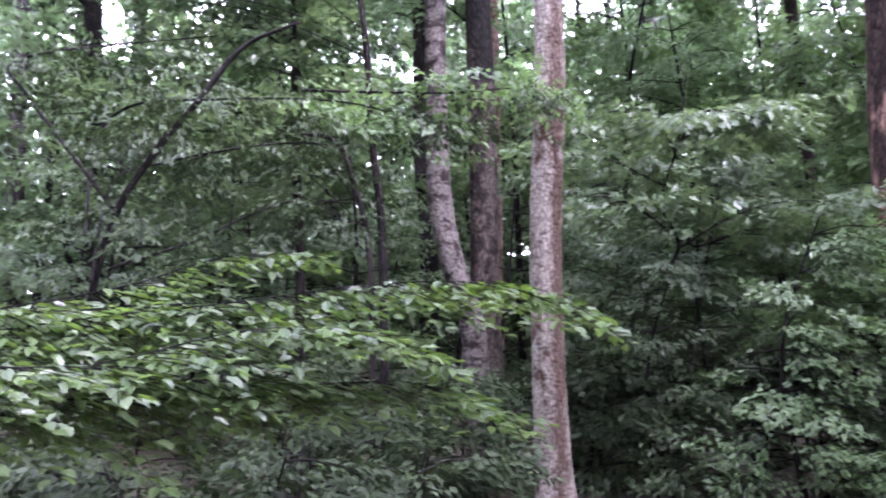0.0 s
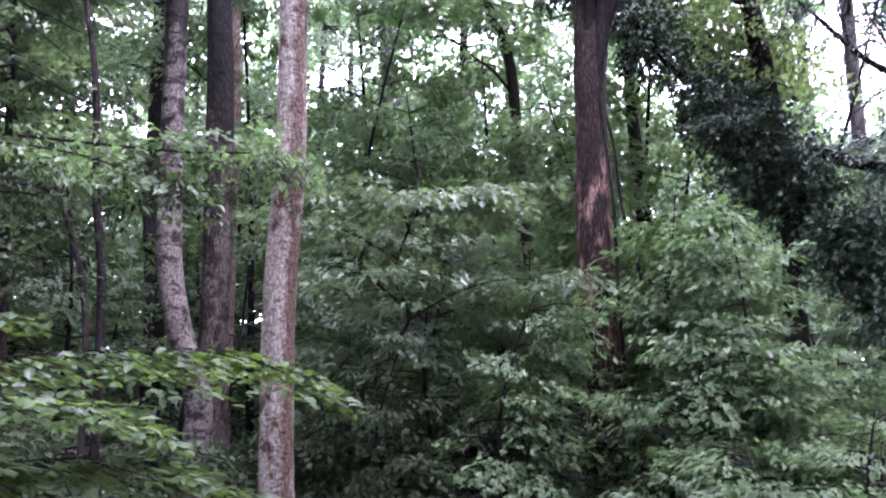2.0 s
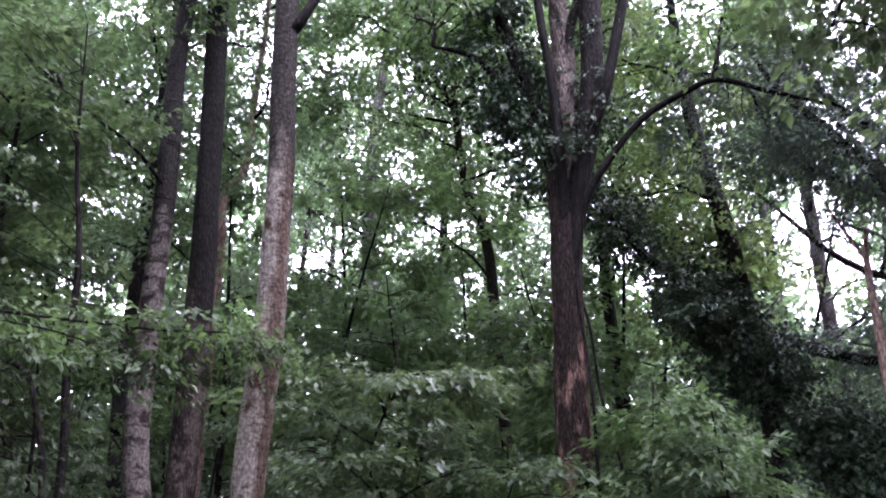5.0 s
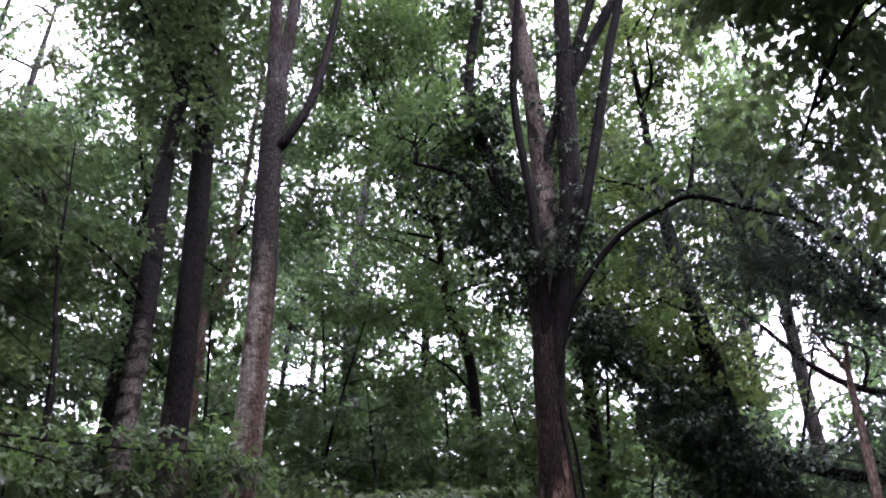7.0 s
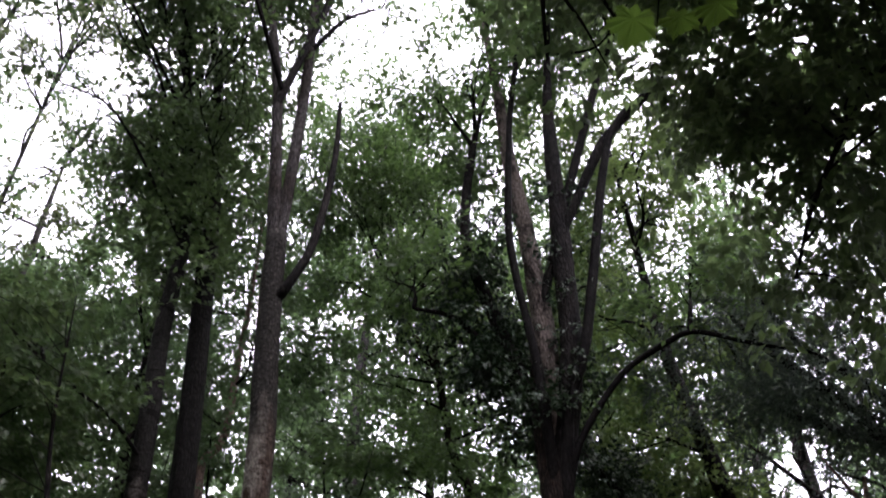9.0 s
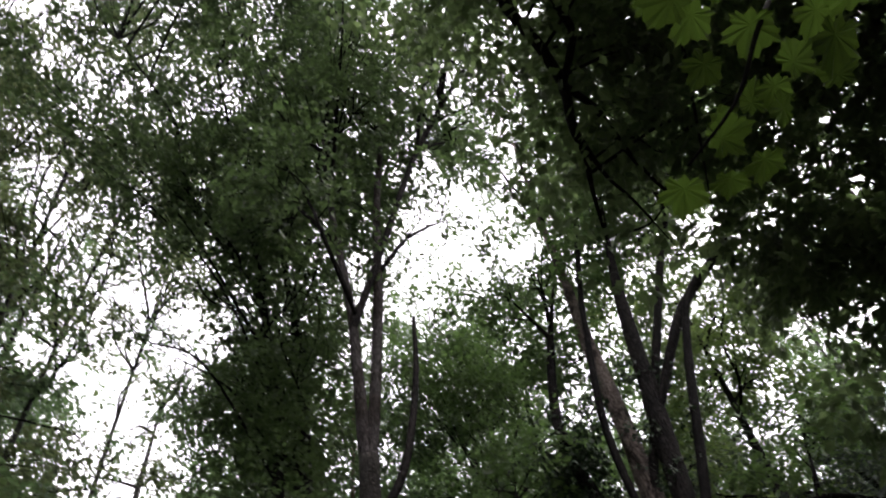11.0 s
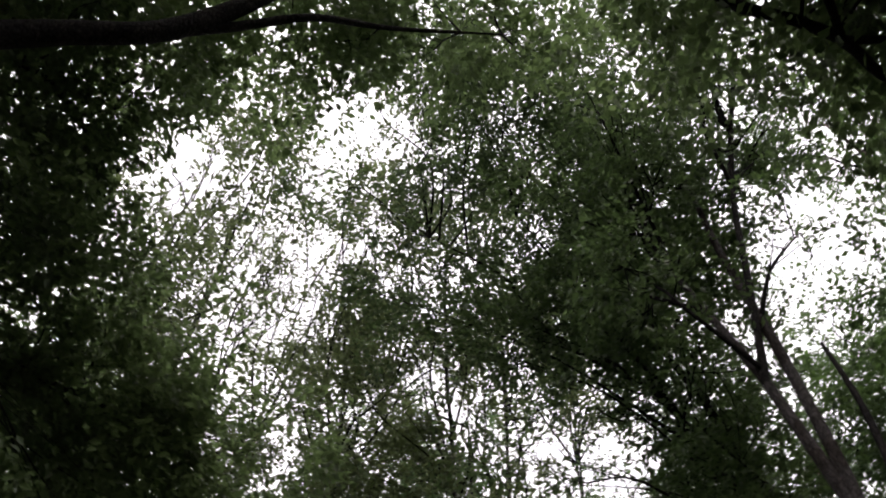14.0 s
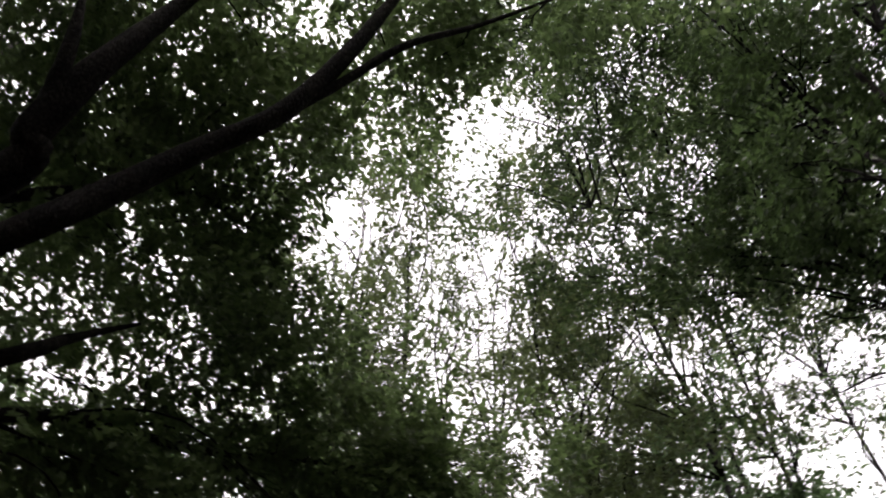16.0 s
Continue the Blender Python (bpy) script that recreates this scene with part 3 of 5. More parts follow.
def twin_tree():
    """Two stems from one root: a pale one that bows out to the side, and a dark straight one."""
    t = thing("twin_stemmed_tree", (0.45, 9.05, 0), "tall twin-stemmed tree, one stem pale and bowed, one dark", "tree")
    A = [(0.39, 9.0, -0.2), (0.36, 9.0, 0.7), (0.31, 9.0, 1.42), (0.13, 9.0, 2.0), (-0.02, 9.0, 2.64), (-0.06, 9.0, 3.41), (-0.09, 9.0, 4.88),
         (-0.12, 9.0, 6.0), (-0.19, 9.0, 7.11), (-0.17, 9.0, 8.86), (-0.38, 8.99, 10.2), (-0.7, 8.96, 12.0), (-0.96, 8.95, 14.82), (-1.1, 8.9, 17.0)]
    B = [(0.52, 9.19, -0.2), (0.47, 9.19, 1.42), (0.45, 9.19, 2.1), (0.44, 9.19, 3.48), (0.38, 9.19, 5.0), (0.27, 9.2, 6.95), (0.11, 9.2, 9.11),
         (-0.03, 9.2, 10.9), (-0.2, 9.2, 12.14), (-0.3, 9.2, 16.5)]
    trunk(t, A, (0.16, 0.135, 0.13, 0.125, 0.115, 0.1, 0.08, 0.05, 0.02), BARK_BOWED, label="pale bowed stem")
    trunk(t, B, (0.19, 0.16, 0.155, 0.15, 0.14, 0.125, 0.1, 0.06, 0.02), BARK_BROWN, label="dark straight stem")
    side = [(-0.1, 8.95, 5.5), (-0.47, 8.69, 5.79), (-0.91, 8.45, 5.98), (-1.34, 8.19, 6.18), (-1.68, 7.92, 6.34)]
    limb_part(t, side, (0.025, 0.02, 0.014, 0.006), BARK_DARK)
    up_one = [A[11], tuple(spot(-14, 54.5, 14.0)), tuple(spot(-19, 59, 14.5)), tuple(spot(-29, 62, 15.0))]
    up_left = [A[10], tuple(spot(-6.2, 52.2, 13.0)), tuple(spot(-8.5, 55.5, 13.6)), tuple(spot(-11.5, 59, 14.2)), tuple(spot(-16, 63, 15.0))]
    up_right = [B[7], tuple(spot(-3.2, 52.5, 13.2)), tuple(spot(-2.8, 56, 13.8)), tuple(spot(-1.8, 59, 14.4)), tuple(spot(0.5, 63, 15.2))]
    for line in (up_left, up_right):
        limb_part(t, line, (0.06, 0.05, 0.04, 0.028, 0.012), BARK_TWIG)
    up_two = [A[12], tuple(spot(-8, 59, 15.5)), tuple(spot(-11, 64, 16.0)), tuple(spot(-16, 68, 16.5))]
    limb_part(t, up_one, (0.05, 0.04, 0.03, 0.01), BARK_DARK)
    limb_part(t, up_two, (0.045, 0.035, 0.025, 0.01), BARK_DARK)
    clumps = ring_of_clumps(A, 8, 9.0, 2.4, 1.2) + ring_of_clumps(B, 6, 9.8, 2.2, 1.2) + ring_of_clumps(A[:12], 4, 8.6, 1.2, 0.7) + ring_of_clumps(B[:9], 4, 8.8, 1.2, 0.7)
    for az, el, d, r in [(-27, 60, 15.0, 1.2), (-33, 64, 15.5, 1.1), (-20, 57, 14.0, 1.1), (-22, 64, 15.5, 1.2), (-10, 63, 15.5, 1.1), (-14, 69, 16.0, 1.2), (0, 66, 15.5, 1.1), (-4, 71, 16.0, 1.1),
                         (8, 64, 15.0, 1.1), (-30, 55, 14.5, 0.9), (-36, 58, 15.5, 0.9), (-26, 71, 16.5, 1.1), (6, 72, 16.5, 1.1), (-45, 63, 16.5, 0.9), (-3, 60, 14.5, 1.1), (-8, 58, 14.5, 1.1), (-12, 61, 15.0, 1.0), (-6, 55, 14.0, 1.0), (-13, 56, 14.0, 0.9), (1, 57, 14.0, 1.0),
                         (-2, 45, 12.2, 0.7), (0, 40, 11.6, 0.6), (-1, 36, 11.0, 0.55), (1.5, 50, 12.8, 0.75), (-6, 44, 12.2, 0.7), (-8, 50, 13.2, 0.8), (-6, 54, 13.6, 0.9), (3.7, 55, 14.0, 0.8), (5.7, 60.5, 14.5, 0.9),
                         (-17, 55.5, 14.4, 1.0), (-9, 59, 14.4, 1.0), (-1, 66.5, 15.4, 1.0), (-16, 61, 15.0, 1.0), (-30, 64.5, 15.4, 1.0), (11, 66, 14.8, 1.0),
                         (-5, 50.5, 13.2, 0.8), (-12, 50, 13.6, 0.8), (-15.5, 55, 14.0, 0.9), (-25, 75, 16.2, 1.0), (-16, 71.5, 16.0, 1.0), (0, 72.5, 16.0, 1.0), (-36, 72.5, 16.4, 0.9), (-8, 70, 15.8, 0.9), (8, 70.5, 15.8, 0.9), (-28, 73.5, 16.2, 0.9), (-20, 69.5, 16.0, 0.9), (-12, 67, 15.6, 0.9), (-40, 74.5, 16.4, 0.8), (-24, 67, 15.8, 0.8), (-14, 65, 15.4, 0.8), (-3, 67.5, 15.6, 0.9), (-18, 73, 16.2, 0.9)]:
        clumps.append((*spot(az, el, d), 1.1 * r, 1.1 * r, 0.8 * r))
    clumps += [(-1.3, 8.3, 6.3, 0.9, 0.8, 0.5), (-2.4, 7.6, 13.0, 1.3, 1.2, 1.0), (-1.6, 7.2, 14.5, 1.4, 1.3, 1.0), (-2.9, 8.2, 11.2, 1.1, 1.1, 0.8), (0.2, 7.4, 14.0, 1.2, 1.2, 0.9)]
    crown(t, [A, B, side, up_one, up_two, up_left, up_right], clumps, SPRAY_CANOPY, LEAF_CANOPY, BARK_TWIG, 10, 4, limb=0.025, kept=0.05, close=0.1, steep=0.8)


def pale_tree():
    """A straight pale stem that forks high up."""
    t = thing("pale_trunk_tree", (0.86, 6.54, 0), "straight pale-barked tree with wet brown streaks, forked high up", "tree")
    C = [(0.87, 6.54, -0.2), (0.85, 6.54, 0.3), (0.81, 6.55, 1.36), (0.80, 6.55, 2.24), (0.84, 6.54, 3.2), (0.835, 6.55, 4.09), (0.82, 6.55, 4.81), (0.77, 6.56, 5.6), (0.72, 6.56, 6.95)]
    trunk(t, C, (0.148, 0.135, 0.13, 0.122, 0.118, 0.113, 0.108, 0.105), BARK_STREAKED, 24)
    one = [(0.72, 6.56, 6.75), (0.66, 6.57, 7.4), (0.58, 6.58, 8.3), (0.51, 6.58, 9.1), (0.28, 6.6, 10.6), (0.1, 6.6, 12.0), (-0.1, 6.6, 14.2)]
    two = [(0.73, 6.56, 6.8), (0.77, 6.55, 7.5), (0.8, 6.55, 8.4), (0.82, 6.55, 9.3), (0.82, 6.55, 11.8), (0.95, 6.53, 14.0), (1.0, 6.4, 15.5)]
    side = [(0.78, 6.52, 6.15), (0.88, 6.44, 6.31), (1.07, 6.41, 6.85), (1.2, 6.39, 7.95), (1.21, 6.39, 8.9)]
    long = [(0.53, 6.56, 8.8), (0.9, 6.44, 10.4), (1.4, 6.34, 12.6), (2.1, 6.1, 14.6), (2.8, 5.9, 16.3)]
    limb_part(t, one, (0.08, 0.066, 0.055, 0.04, 0.015), BARK_PALE)
    limb_part(t, two, (0.075, 0.065, 0.06, 0.045, 0.015), BARK_PALE)
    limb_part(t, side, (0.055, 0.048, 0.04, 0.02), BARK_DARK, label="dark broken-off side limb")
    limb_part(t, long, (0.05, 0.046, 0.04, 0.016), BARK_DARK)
    clumps = ring_of_clumps(one, 6, 10.0, 1.5, 0.9) + ring_of_clumps(two, 6, 10.6, 1.6, 0.9)
    clumps += [(2.3, 6.0, 15.3, 1.1, 1.0, 0.8), (-0.6, 6.0, 13.0, 1.1, 1.0, 0.9), (0.4, 5.4, 14.5, 1.2, 1.1, 0.8), (0.1, 4.6, 13.5, 1.0, 1.0, 0.7)]
    for az, el, d, r in [(12, 63, 14.0, 1.0), (18, 66, 14.5, 1.0), (22, 61, 14.5, 1.0), (16, 72, 15.0, 1.1), (28, 69, 14.0, 1.0), (4, 62, 14.0, 0.9), (13, 59.5, 13.5, 0.8), (18, 60, 14.0, 0.8), (27, 63, 14.5, 0.9)]:
        clumps.append((*spot(az, el, d), r, r, 0.7 * r))
    crown(t, [one, two, long], clumps, SPRAY_CANOPY, LEAF_CANOPY, BARK_TWIG, 8, 5, limb=0.036, steep=0.8)


def fan_tree():
    """The stout tree that splits into a fan of limbs, some of them in ivy."""
    t = thing("many_limbed_tree", (4.1, 7.45, 0), "stout red-brown tree splitting into a fan of dark limbs", "tree")
    D = [(4.16, 7.44, -0.2), (4.12, 7.45, 0.8), (4.09, 7.45, 1.7), (4.03, 7.49, 2.6), (4.02, 7.49, 3.5), (4.01, 7.49, 4.3), (4.03, 7.49, 5.4), (4.0, 7.5, 6.1), (3.99, 7.5, 6.8)]
    trunk(t, D, (0.22, 0.19, 0.175, 0.165, 0.165, 0.175, 0.175, 0.1), BARK_RED, 26, 0.05, 0.55)
    fan = [
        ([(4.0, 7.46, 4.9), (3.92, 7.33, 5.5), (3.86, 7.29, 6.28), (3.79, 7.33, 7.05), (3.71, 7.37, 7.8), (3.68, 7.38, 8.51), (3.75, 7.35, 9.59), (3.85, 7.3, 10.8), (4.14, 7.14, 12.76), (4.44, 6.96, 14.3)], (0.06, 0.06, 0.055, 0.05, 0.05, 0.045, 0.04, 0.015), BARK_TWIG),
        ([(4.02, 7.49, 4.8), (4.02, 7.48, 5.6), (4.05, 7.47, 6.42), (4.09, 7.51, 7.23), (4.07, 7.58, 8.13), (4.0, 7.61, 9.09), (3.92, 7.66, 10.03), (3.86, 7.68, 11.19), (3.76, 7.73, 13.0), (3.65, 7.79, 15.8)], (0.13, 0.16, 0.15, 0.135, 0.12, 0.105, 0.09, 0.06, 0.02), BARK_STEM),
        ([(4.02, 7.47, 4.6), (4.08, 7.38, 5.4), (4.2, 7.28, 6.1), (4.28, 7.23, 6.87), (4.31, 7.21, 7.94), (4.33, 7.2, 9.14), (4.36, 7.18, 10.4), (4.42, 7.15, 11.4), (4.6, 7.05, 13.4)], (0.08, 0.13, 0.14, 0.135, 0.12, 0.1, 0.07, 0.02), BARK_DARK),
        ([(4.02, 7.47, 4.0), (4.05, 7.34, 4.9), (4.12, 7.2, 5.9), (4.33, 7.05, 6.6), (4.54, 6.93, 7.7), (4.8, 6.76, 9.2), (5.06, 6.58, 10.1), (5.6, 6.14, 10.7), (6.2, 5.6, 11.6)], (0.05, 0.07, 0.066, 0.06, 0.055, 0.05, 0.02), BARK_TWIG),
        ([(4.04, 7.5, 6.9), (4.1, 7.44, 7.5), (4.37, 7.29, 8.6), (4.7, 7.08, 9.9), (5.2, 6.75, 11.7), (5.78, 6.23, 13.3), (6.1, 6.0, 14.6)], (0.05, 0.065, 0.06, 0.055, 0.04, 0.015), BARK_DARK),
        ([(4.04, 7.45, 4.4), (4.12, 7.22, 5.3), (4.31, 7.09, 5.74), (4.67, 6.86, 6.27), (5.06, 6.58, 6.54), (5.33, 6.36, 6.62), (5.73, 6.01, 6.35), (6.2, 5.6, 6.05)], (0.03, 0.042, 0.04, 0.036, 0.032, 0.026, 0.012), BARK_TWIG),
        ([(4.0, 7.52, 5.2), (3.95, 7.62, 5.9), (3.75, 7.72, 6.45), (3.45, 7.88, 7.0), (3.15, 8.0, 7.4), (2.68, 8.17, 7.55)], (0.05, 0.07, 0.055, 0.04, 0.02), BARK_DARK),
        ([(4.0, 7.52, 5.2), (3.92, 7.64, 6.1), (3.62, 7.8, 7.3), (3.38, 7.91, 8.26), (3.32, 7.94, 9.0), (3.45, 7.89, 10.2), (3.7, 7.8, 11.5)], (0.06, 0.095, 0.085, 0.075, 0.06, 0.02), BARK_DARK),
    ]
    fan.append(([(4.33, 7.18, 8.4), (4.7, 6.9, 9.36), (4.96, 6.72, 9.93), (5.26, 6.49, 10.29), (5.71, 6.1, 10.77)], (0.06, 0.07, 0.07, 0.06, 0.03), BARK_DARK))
    for line, radii, bark in fan:
        limb_part(t, line, radii, bark)
    clumps = []
    for k in (0, 1, 2, 4):
        clumps += ring_of_clumps(fan[k][0], 6, 12.0, 1.6, 0.95)
    clumps += [(6.0, 5.8, 11.8, 1.1, 1.1, 0.8), (5.4, 6.3, 7.4, 0.8, 0.7, 0.5), (*spot(24, 50, 12.6), 0.9, 0.9, 0.7), (*spot(20, 49, 12.8), 0.8, 0.8, 0.6), (4.0, 8.5, 10.6, 0.8, 0.6, 0.8), (2.7, 8.2, 8.0, 0.7, 0.7, 0.5)]
    crown(t, [f[0] for f in fan], clumps, SPRAY_CANOPY, LEAF_MID, BARK_TWIG, limb=0.035, steep=0.6)
    ivy_on(t, [fan[2][0][2:6]], 0.09, 90, 0.8)
    ivy_on(t, [fan[7][0][1:6], fan[6][0][1:]], 0.2, 190)


def ivy_on(tree, lines, spread, per, size=1.0):
    """Ivy in bunches along the lines."""
    P, H = [], []
    for line in lines:
        S = smooth_line(line, 10)
        mid = S[rng.integers(0, len(S), per // 14)] + rng.normal(0, spread * 0.55, (per // 14, 3))
        p = np.repeat(mid, 14, 0) + rng.normal(0, 0.13, (len(mid) * 14, 3))
        P.append(p)
        H.append(rng.uniform(0, 6.28, len(p)))
    P, H = np.vstack(P), np.concatenate(H)
    part("ivy", leaves_at(P, H, rng.uniform(-0.9, 0.1, len(P)), SPRAY_IVY, size, True, 0.5), LEAF_IVY, tree, "dark glossy climbing ivy", kind="stuff")


def ivy_tree():
    t = thing("ivy_clad_tree", (7.28, 8.24, 0), "leaning tree smothered in dark glossy ivy", "tree")
    G = [(7.28, 8.24, -0.2), (7.22, 8.29, 1.1), (7.17, 8.34, 2.3), (7.19, 8.33, 3.6), (7.07, 8.43, 4.9), (6.93, 8.54, 6.2), (6.78, 8.66, 7.3), (6.67, 8.75, 8.5), (6.6, 8.8, 10.5), (6.5, 8.9, 13.0)]
    trunk(t, G, (0.17, 0.14, 0.14, 0.135, 0.125, 0.11, 0.09, 0.05, 0.02), BARK_DARK)
    slant = [(7.17, 8.35, 3.5), (6.95, 8.3, 4.2), (6.54, 8.36, 4.61), (6.12, 8.45, 5.09), (5.74, 8.6, 5.45), (5.35, 8.72, 5.97), (4.95, 8.95, 6.6)]
    limb_part(t, slant, (0.1, 0.08, 0.06, 0.03), BARK_DARK)
    ivy_on(t, [[(6.95, 8.26, 4.2), (6.54, 8.34, 4.61), (6.12, 8.41, 5.09), (5.74, 8.55, 5.45), (5.35, 8.68, 5.97), (5.0, 8.9, 6.5)]], 0.22, 280)
    ivy_on(t, [[(7.16, 8.2, 3.75), (6.95, 8.26, 4.15), (6.54, 8.34, 4.61), (6.2, 8.41, 5.0)]], 0.38, 420)
    ivy_on(t, [[(7.25, 7.73, 3.44), (7.31, 7.4, 3.07), (7.45, 7.11, 2.75), (7.6, 6.9, 2.5)]], 0.34, 420)
    clumps = ring_of_clumps(G, 10, 7.8, 1.8, 0.95) + [(7.3, 9.5, 6.0, 0.6, 0.6, 0.4), (7.2, 9.4, 5.0, 0.8, 0.6, 0.4)] + [(*spot(az, el, d), 0.7, 0.7, 0.5) for az, el, d in ((35.5, 25, 12.4), (38, 22, 12.2), (40.0, 19.5, 12.0))]
    crown(t, [G], clumps, SPRAY_CANOPY, LEAF_LIME, BARK_TWIG, limb=0.035)


def slim_tree(name, label, line, radii, bark, clumps, forks=(), kinds=None, leaf=None, size=1.0, subs=8, each=6):
    t = thing(name, (line[0][0], line[0][1], 0), label, "tree", "slim trees of the wood")
    trunk(t, line, radii, bark, 14, 0.04, 0.4)
    for f, r in forks:
        limb_part(t, f, r, bark)
    crown(t, [line] + [f for f, _ in forks], clumps, kinds or SPRAY_CANOPY, leaf or LEAF_CANOPY, BARK_TWIG, subs, each, size, 0.03)
    return t


twin_tree()
pale_tree()
fan_tree()
ivy_tree()

E_LINE = [(5.98, 12.66, -0.2), (5.9, 12.69, 0.94), (5.7, 12.79, 3.06), (5.5, 12.88, 5.55), (5.36, 12.93, 7.1), (5.08, 13.04, 7.9), (4.93, 13.11, 8.7), (4.76, 13.17, 10.11)]
E_FORKS = [([(4.76, 13.17, 9.9), (4.16, 13.37, 11.14), (4.01, 13.41, 12.55), (4.01, 13.41, 14.09), (3.84, 13.46, 16.0)], (0.07, 0.06, 0.045, 0.02)),
           ([(4.76, 13.17, 9.9), (4.64, 13.21, 11.58), (4.18, 13.36, 12.42), (3.95, 13.43, 14.07)], (0.06, 0.05, 0.02))]
slim_tree("slim_forked_tree", "slim dark tree with a crooked forked top", E_LINE, (0.12, 0.105, 0.095, 0.09, 0.08, 0.065), BARK_RED,
          ring_of_clumps(E_LINE, 7, 6.5, 2.0, 1.1) + ring_of_clumps(E_FORKS[0][0], 9, 10.5, 2.0, 1.2)
          + [(*spot(az, el, d), 1.25, 1.25, 0.9) for az, el, d in ((15, 40, 18), (22, 38, 18), (8, 42, 17), (18, 35, 18), (27, 42, 17), (12, 36, 18), (30, 36, 17), (25, 33, 17), (33, 42, 16), (14, 30, 17), (20, 28, 17), (18, 46, 17.5), (23, 45.5, 17), (13, 46, 17.5), (15.4, 45.5, 15.5), (9.5, 44.5, 15.5), (13.3, 41.8, 15.5), (14, 50, 16.5), (20, 48.5, 16.5), (13, 42.5, 16), (18, 43, 16), (22, 43, 16), (15, 45, 16.5))], E_FORKS, leaf=LEAF_MID)
F_LINE = [(7.6, 11.75, -0.2), (7.51, 11.82, 2.77), (7.35, 11.92, 4.05), (7.18, 12.02, 6.5), (7.1, 12.1, 9.0), (7.0, 12.1, 13.0)]
slim_tree("slim_tree", "slim dark straight tree", F_LINE, (0.16, 0.13, 0.12, 0.1, 0.05, 0.02), BARK_DARK, ring_of_clumps(F_LINE, 14, 5.5, 2.0, 1.2)
          + [(*spot(az, el, d), 1.05, 1.05, 0.75) for az, el, d in ((35, 30, 15), (38, 33, 15), (36, 36, 15), (33, 27, 15), (39, 27, 15), (41, 36, 14.5), (35, 40, 15), (43, 31, 15), (37, 24, 15), (40, 41, 15), (44, 38, 15))], leaf=LEAF_MID)
K_LINE = [(0.85, 12.97, -0.2), (0.82, 12.97, 4.0), (0.79, 12.97, 6.3), (0.75, 12.98, 7.29), (1.03, 12.96, 7.84), (1.06, 12.96, 9.1), (1.12, 12.95, 11.0), (1.1, 12.9, 14.0)]
slim_tree("crooked_tree", "slim pinkish tree with a crooked stem", K_LINE, (0.11, 0.09, 0.08, 0.07, 0.06, 0.05, 0.02), WOOD_DEAD, ring_of_clumps(K_LINE, 13, 5.0, 2.2, 1.2), leaf=LEAF_FAR)
T_LINE = [(-0.2, 13.0, -0.2), (-0.21, 13.0, 2.57), (-0.33, 13.0, 4.06), (-0.35, 13.0, 5.6), (-0.4, 13.0, 9.0), (-0.4, 13.1, 15.0)]
slim_tree("straight_tree", "straight dark-trunked tree behind the twin stems", T_LINE, (0.17, 0.14, 0.13, 0.11, 0.02), BARK_DARK, ring_of_clumps(T_LINE, 14, 5.0, 2.4, 1.3)
          + [(*spot(az, el, d), 1.2, 1.2, 0.9) for az, el, d in ((2, 40, 16), (-4, 38, 16), (5, 34, 16), (-2, 30, 16), (-7, 26, 16))], leaf=LEAF_FAR)

# ---- trees further back ----
far_spots = [(4.85, 19.4, 0.26), (7.3, 20.75, 0.19), (3.4, 22.5, 0.12), (-4.2, 17.0, 0.22), (-6.3, 15.2, 0.2), (-8.2, 19.0, 0.24), (-2.2, 20.5, 0.2), (1.8, 24.0, 0.22),
             (10.5, 17.5, 0.22), (13.5, 22.0, 0.24), (10.2, 24.0, 0.2), (15.0, 15.0, 0.22), (18.5, 20.0, 0.25), (-11.0, 14.0, 0.22), (-14.5, 20.0, 0.26), (-5.2, 26.0, 0.24),
             (6.0, 29.0, 0.26), (-12.0, 28.0, 0.26), (0.0, 31.0, 0.26), (15.0, 29.0, 0.26), (21.0, 11.0, 0.24), (-17.0, 9.0, 0.24), (-20.0, 16.0, 0.25), (-16.0, 2.0, 0.25), (24.0, 27.0, 0.26)]
# These eight stand out of view, added to cut light from behind.
far_spots += [(12.0, -2.0, 0.22), (-12.0, -4.0, 0.22), (0.0, -16.0, 0.25), (-9.0, -14.0, 0.25), (9.0, -15.0, 0.25), (14.0, 5.0, 0.22), (16.0, -8.0, 0.25), (-16.0, -8.0, 0.25)]
for k, (x, y, r) in enumerate(far_spots):
    h = rng.uniform(16, 21)
    lean = rng.normal(0, 0.5, 2)
    line = [(x, y, -0.3), (x + lean[0] * 0.2, y + lean[1] * 0.2, h * 0.3), (x + lean[0] * 0.5 + rng.normal(0, 0.2), y + lean[1] * 0.5, h * 0.62), (x + lean[0], y + lean[1], h)]
    t = thing("woodland_tree", (x, y, 0), "tall slender woodland tree with a light green crown", "tree", "trees further back")
    trunk(t, line, (r, r * 0.8, r * 0.6, 0.03), (BARK_GREY, BARK_DARK, BARK_PALE)[k % 3], 10, 0.04, 0.4)
    crown(t, [line], ring_of_clumps(line, 20, 4.0, 3.2, 1.5), SPRAY_FAR if y > 0 else SPRAY_COARSE, LEAF_FAR, BARK_TWIG, 7, 5 if y < 22 else 3, 1.0 if y < 22 else 1.12, 0.05)


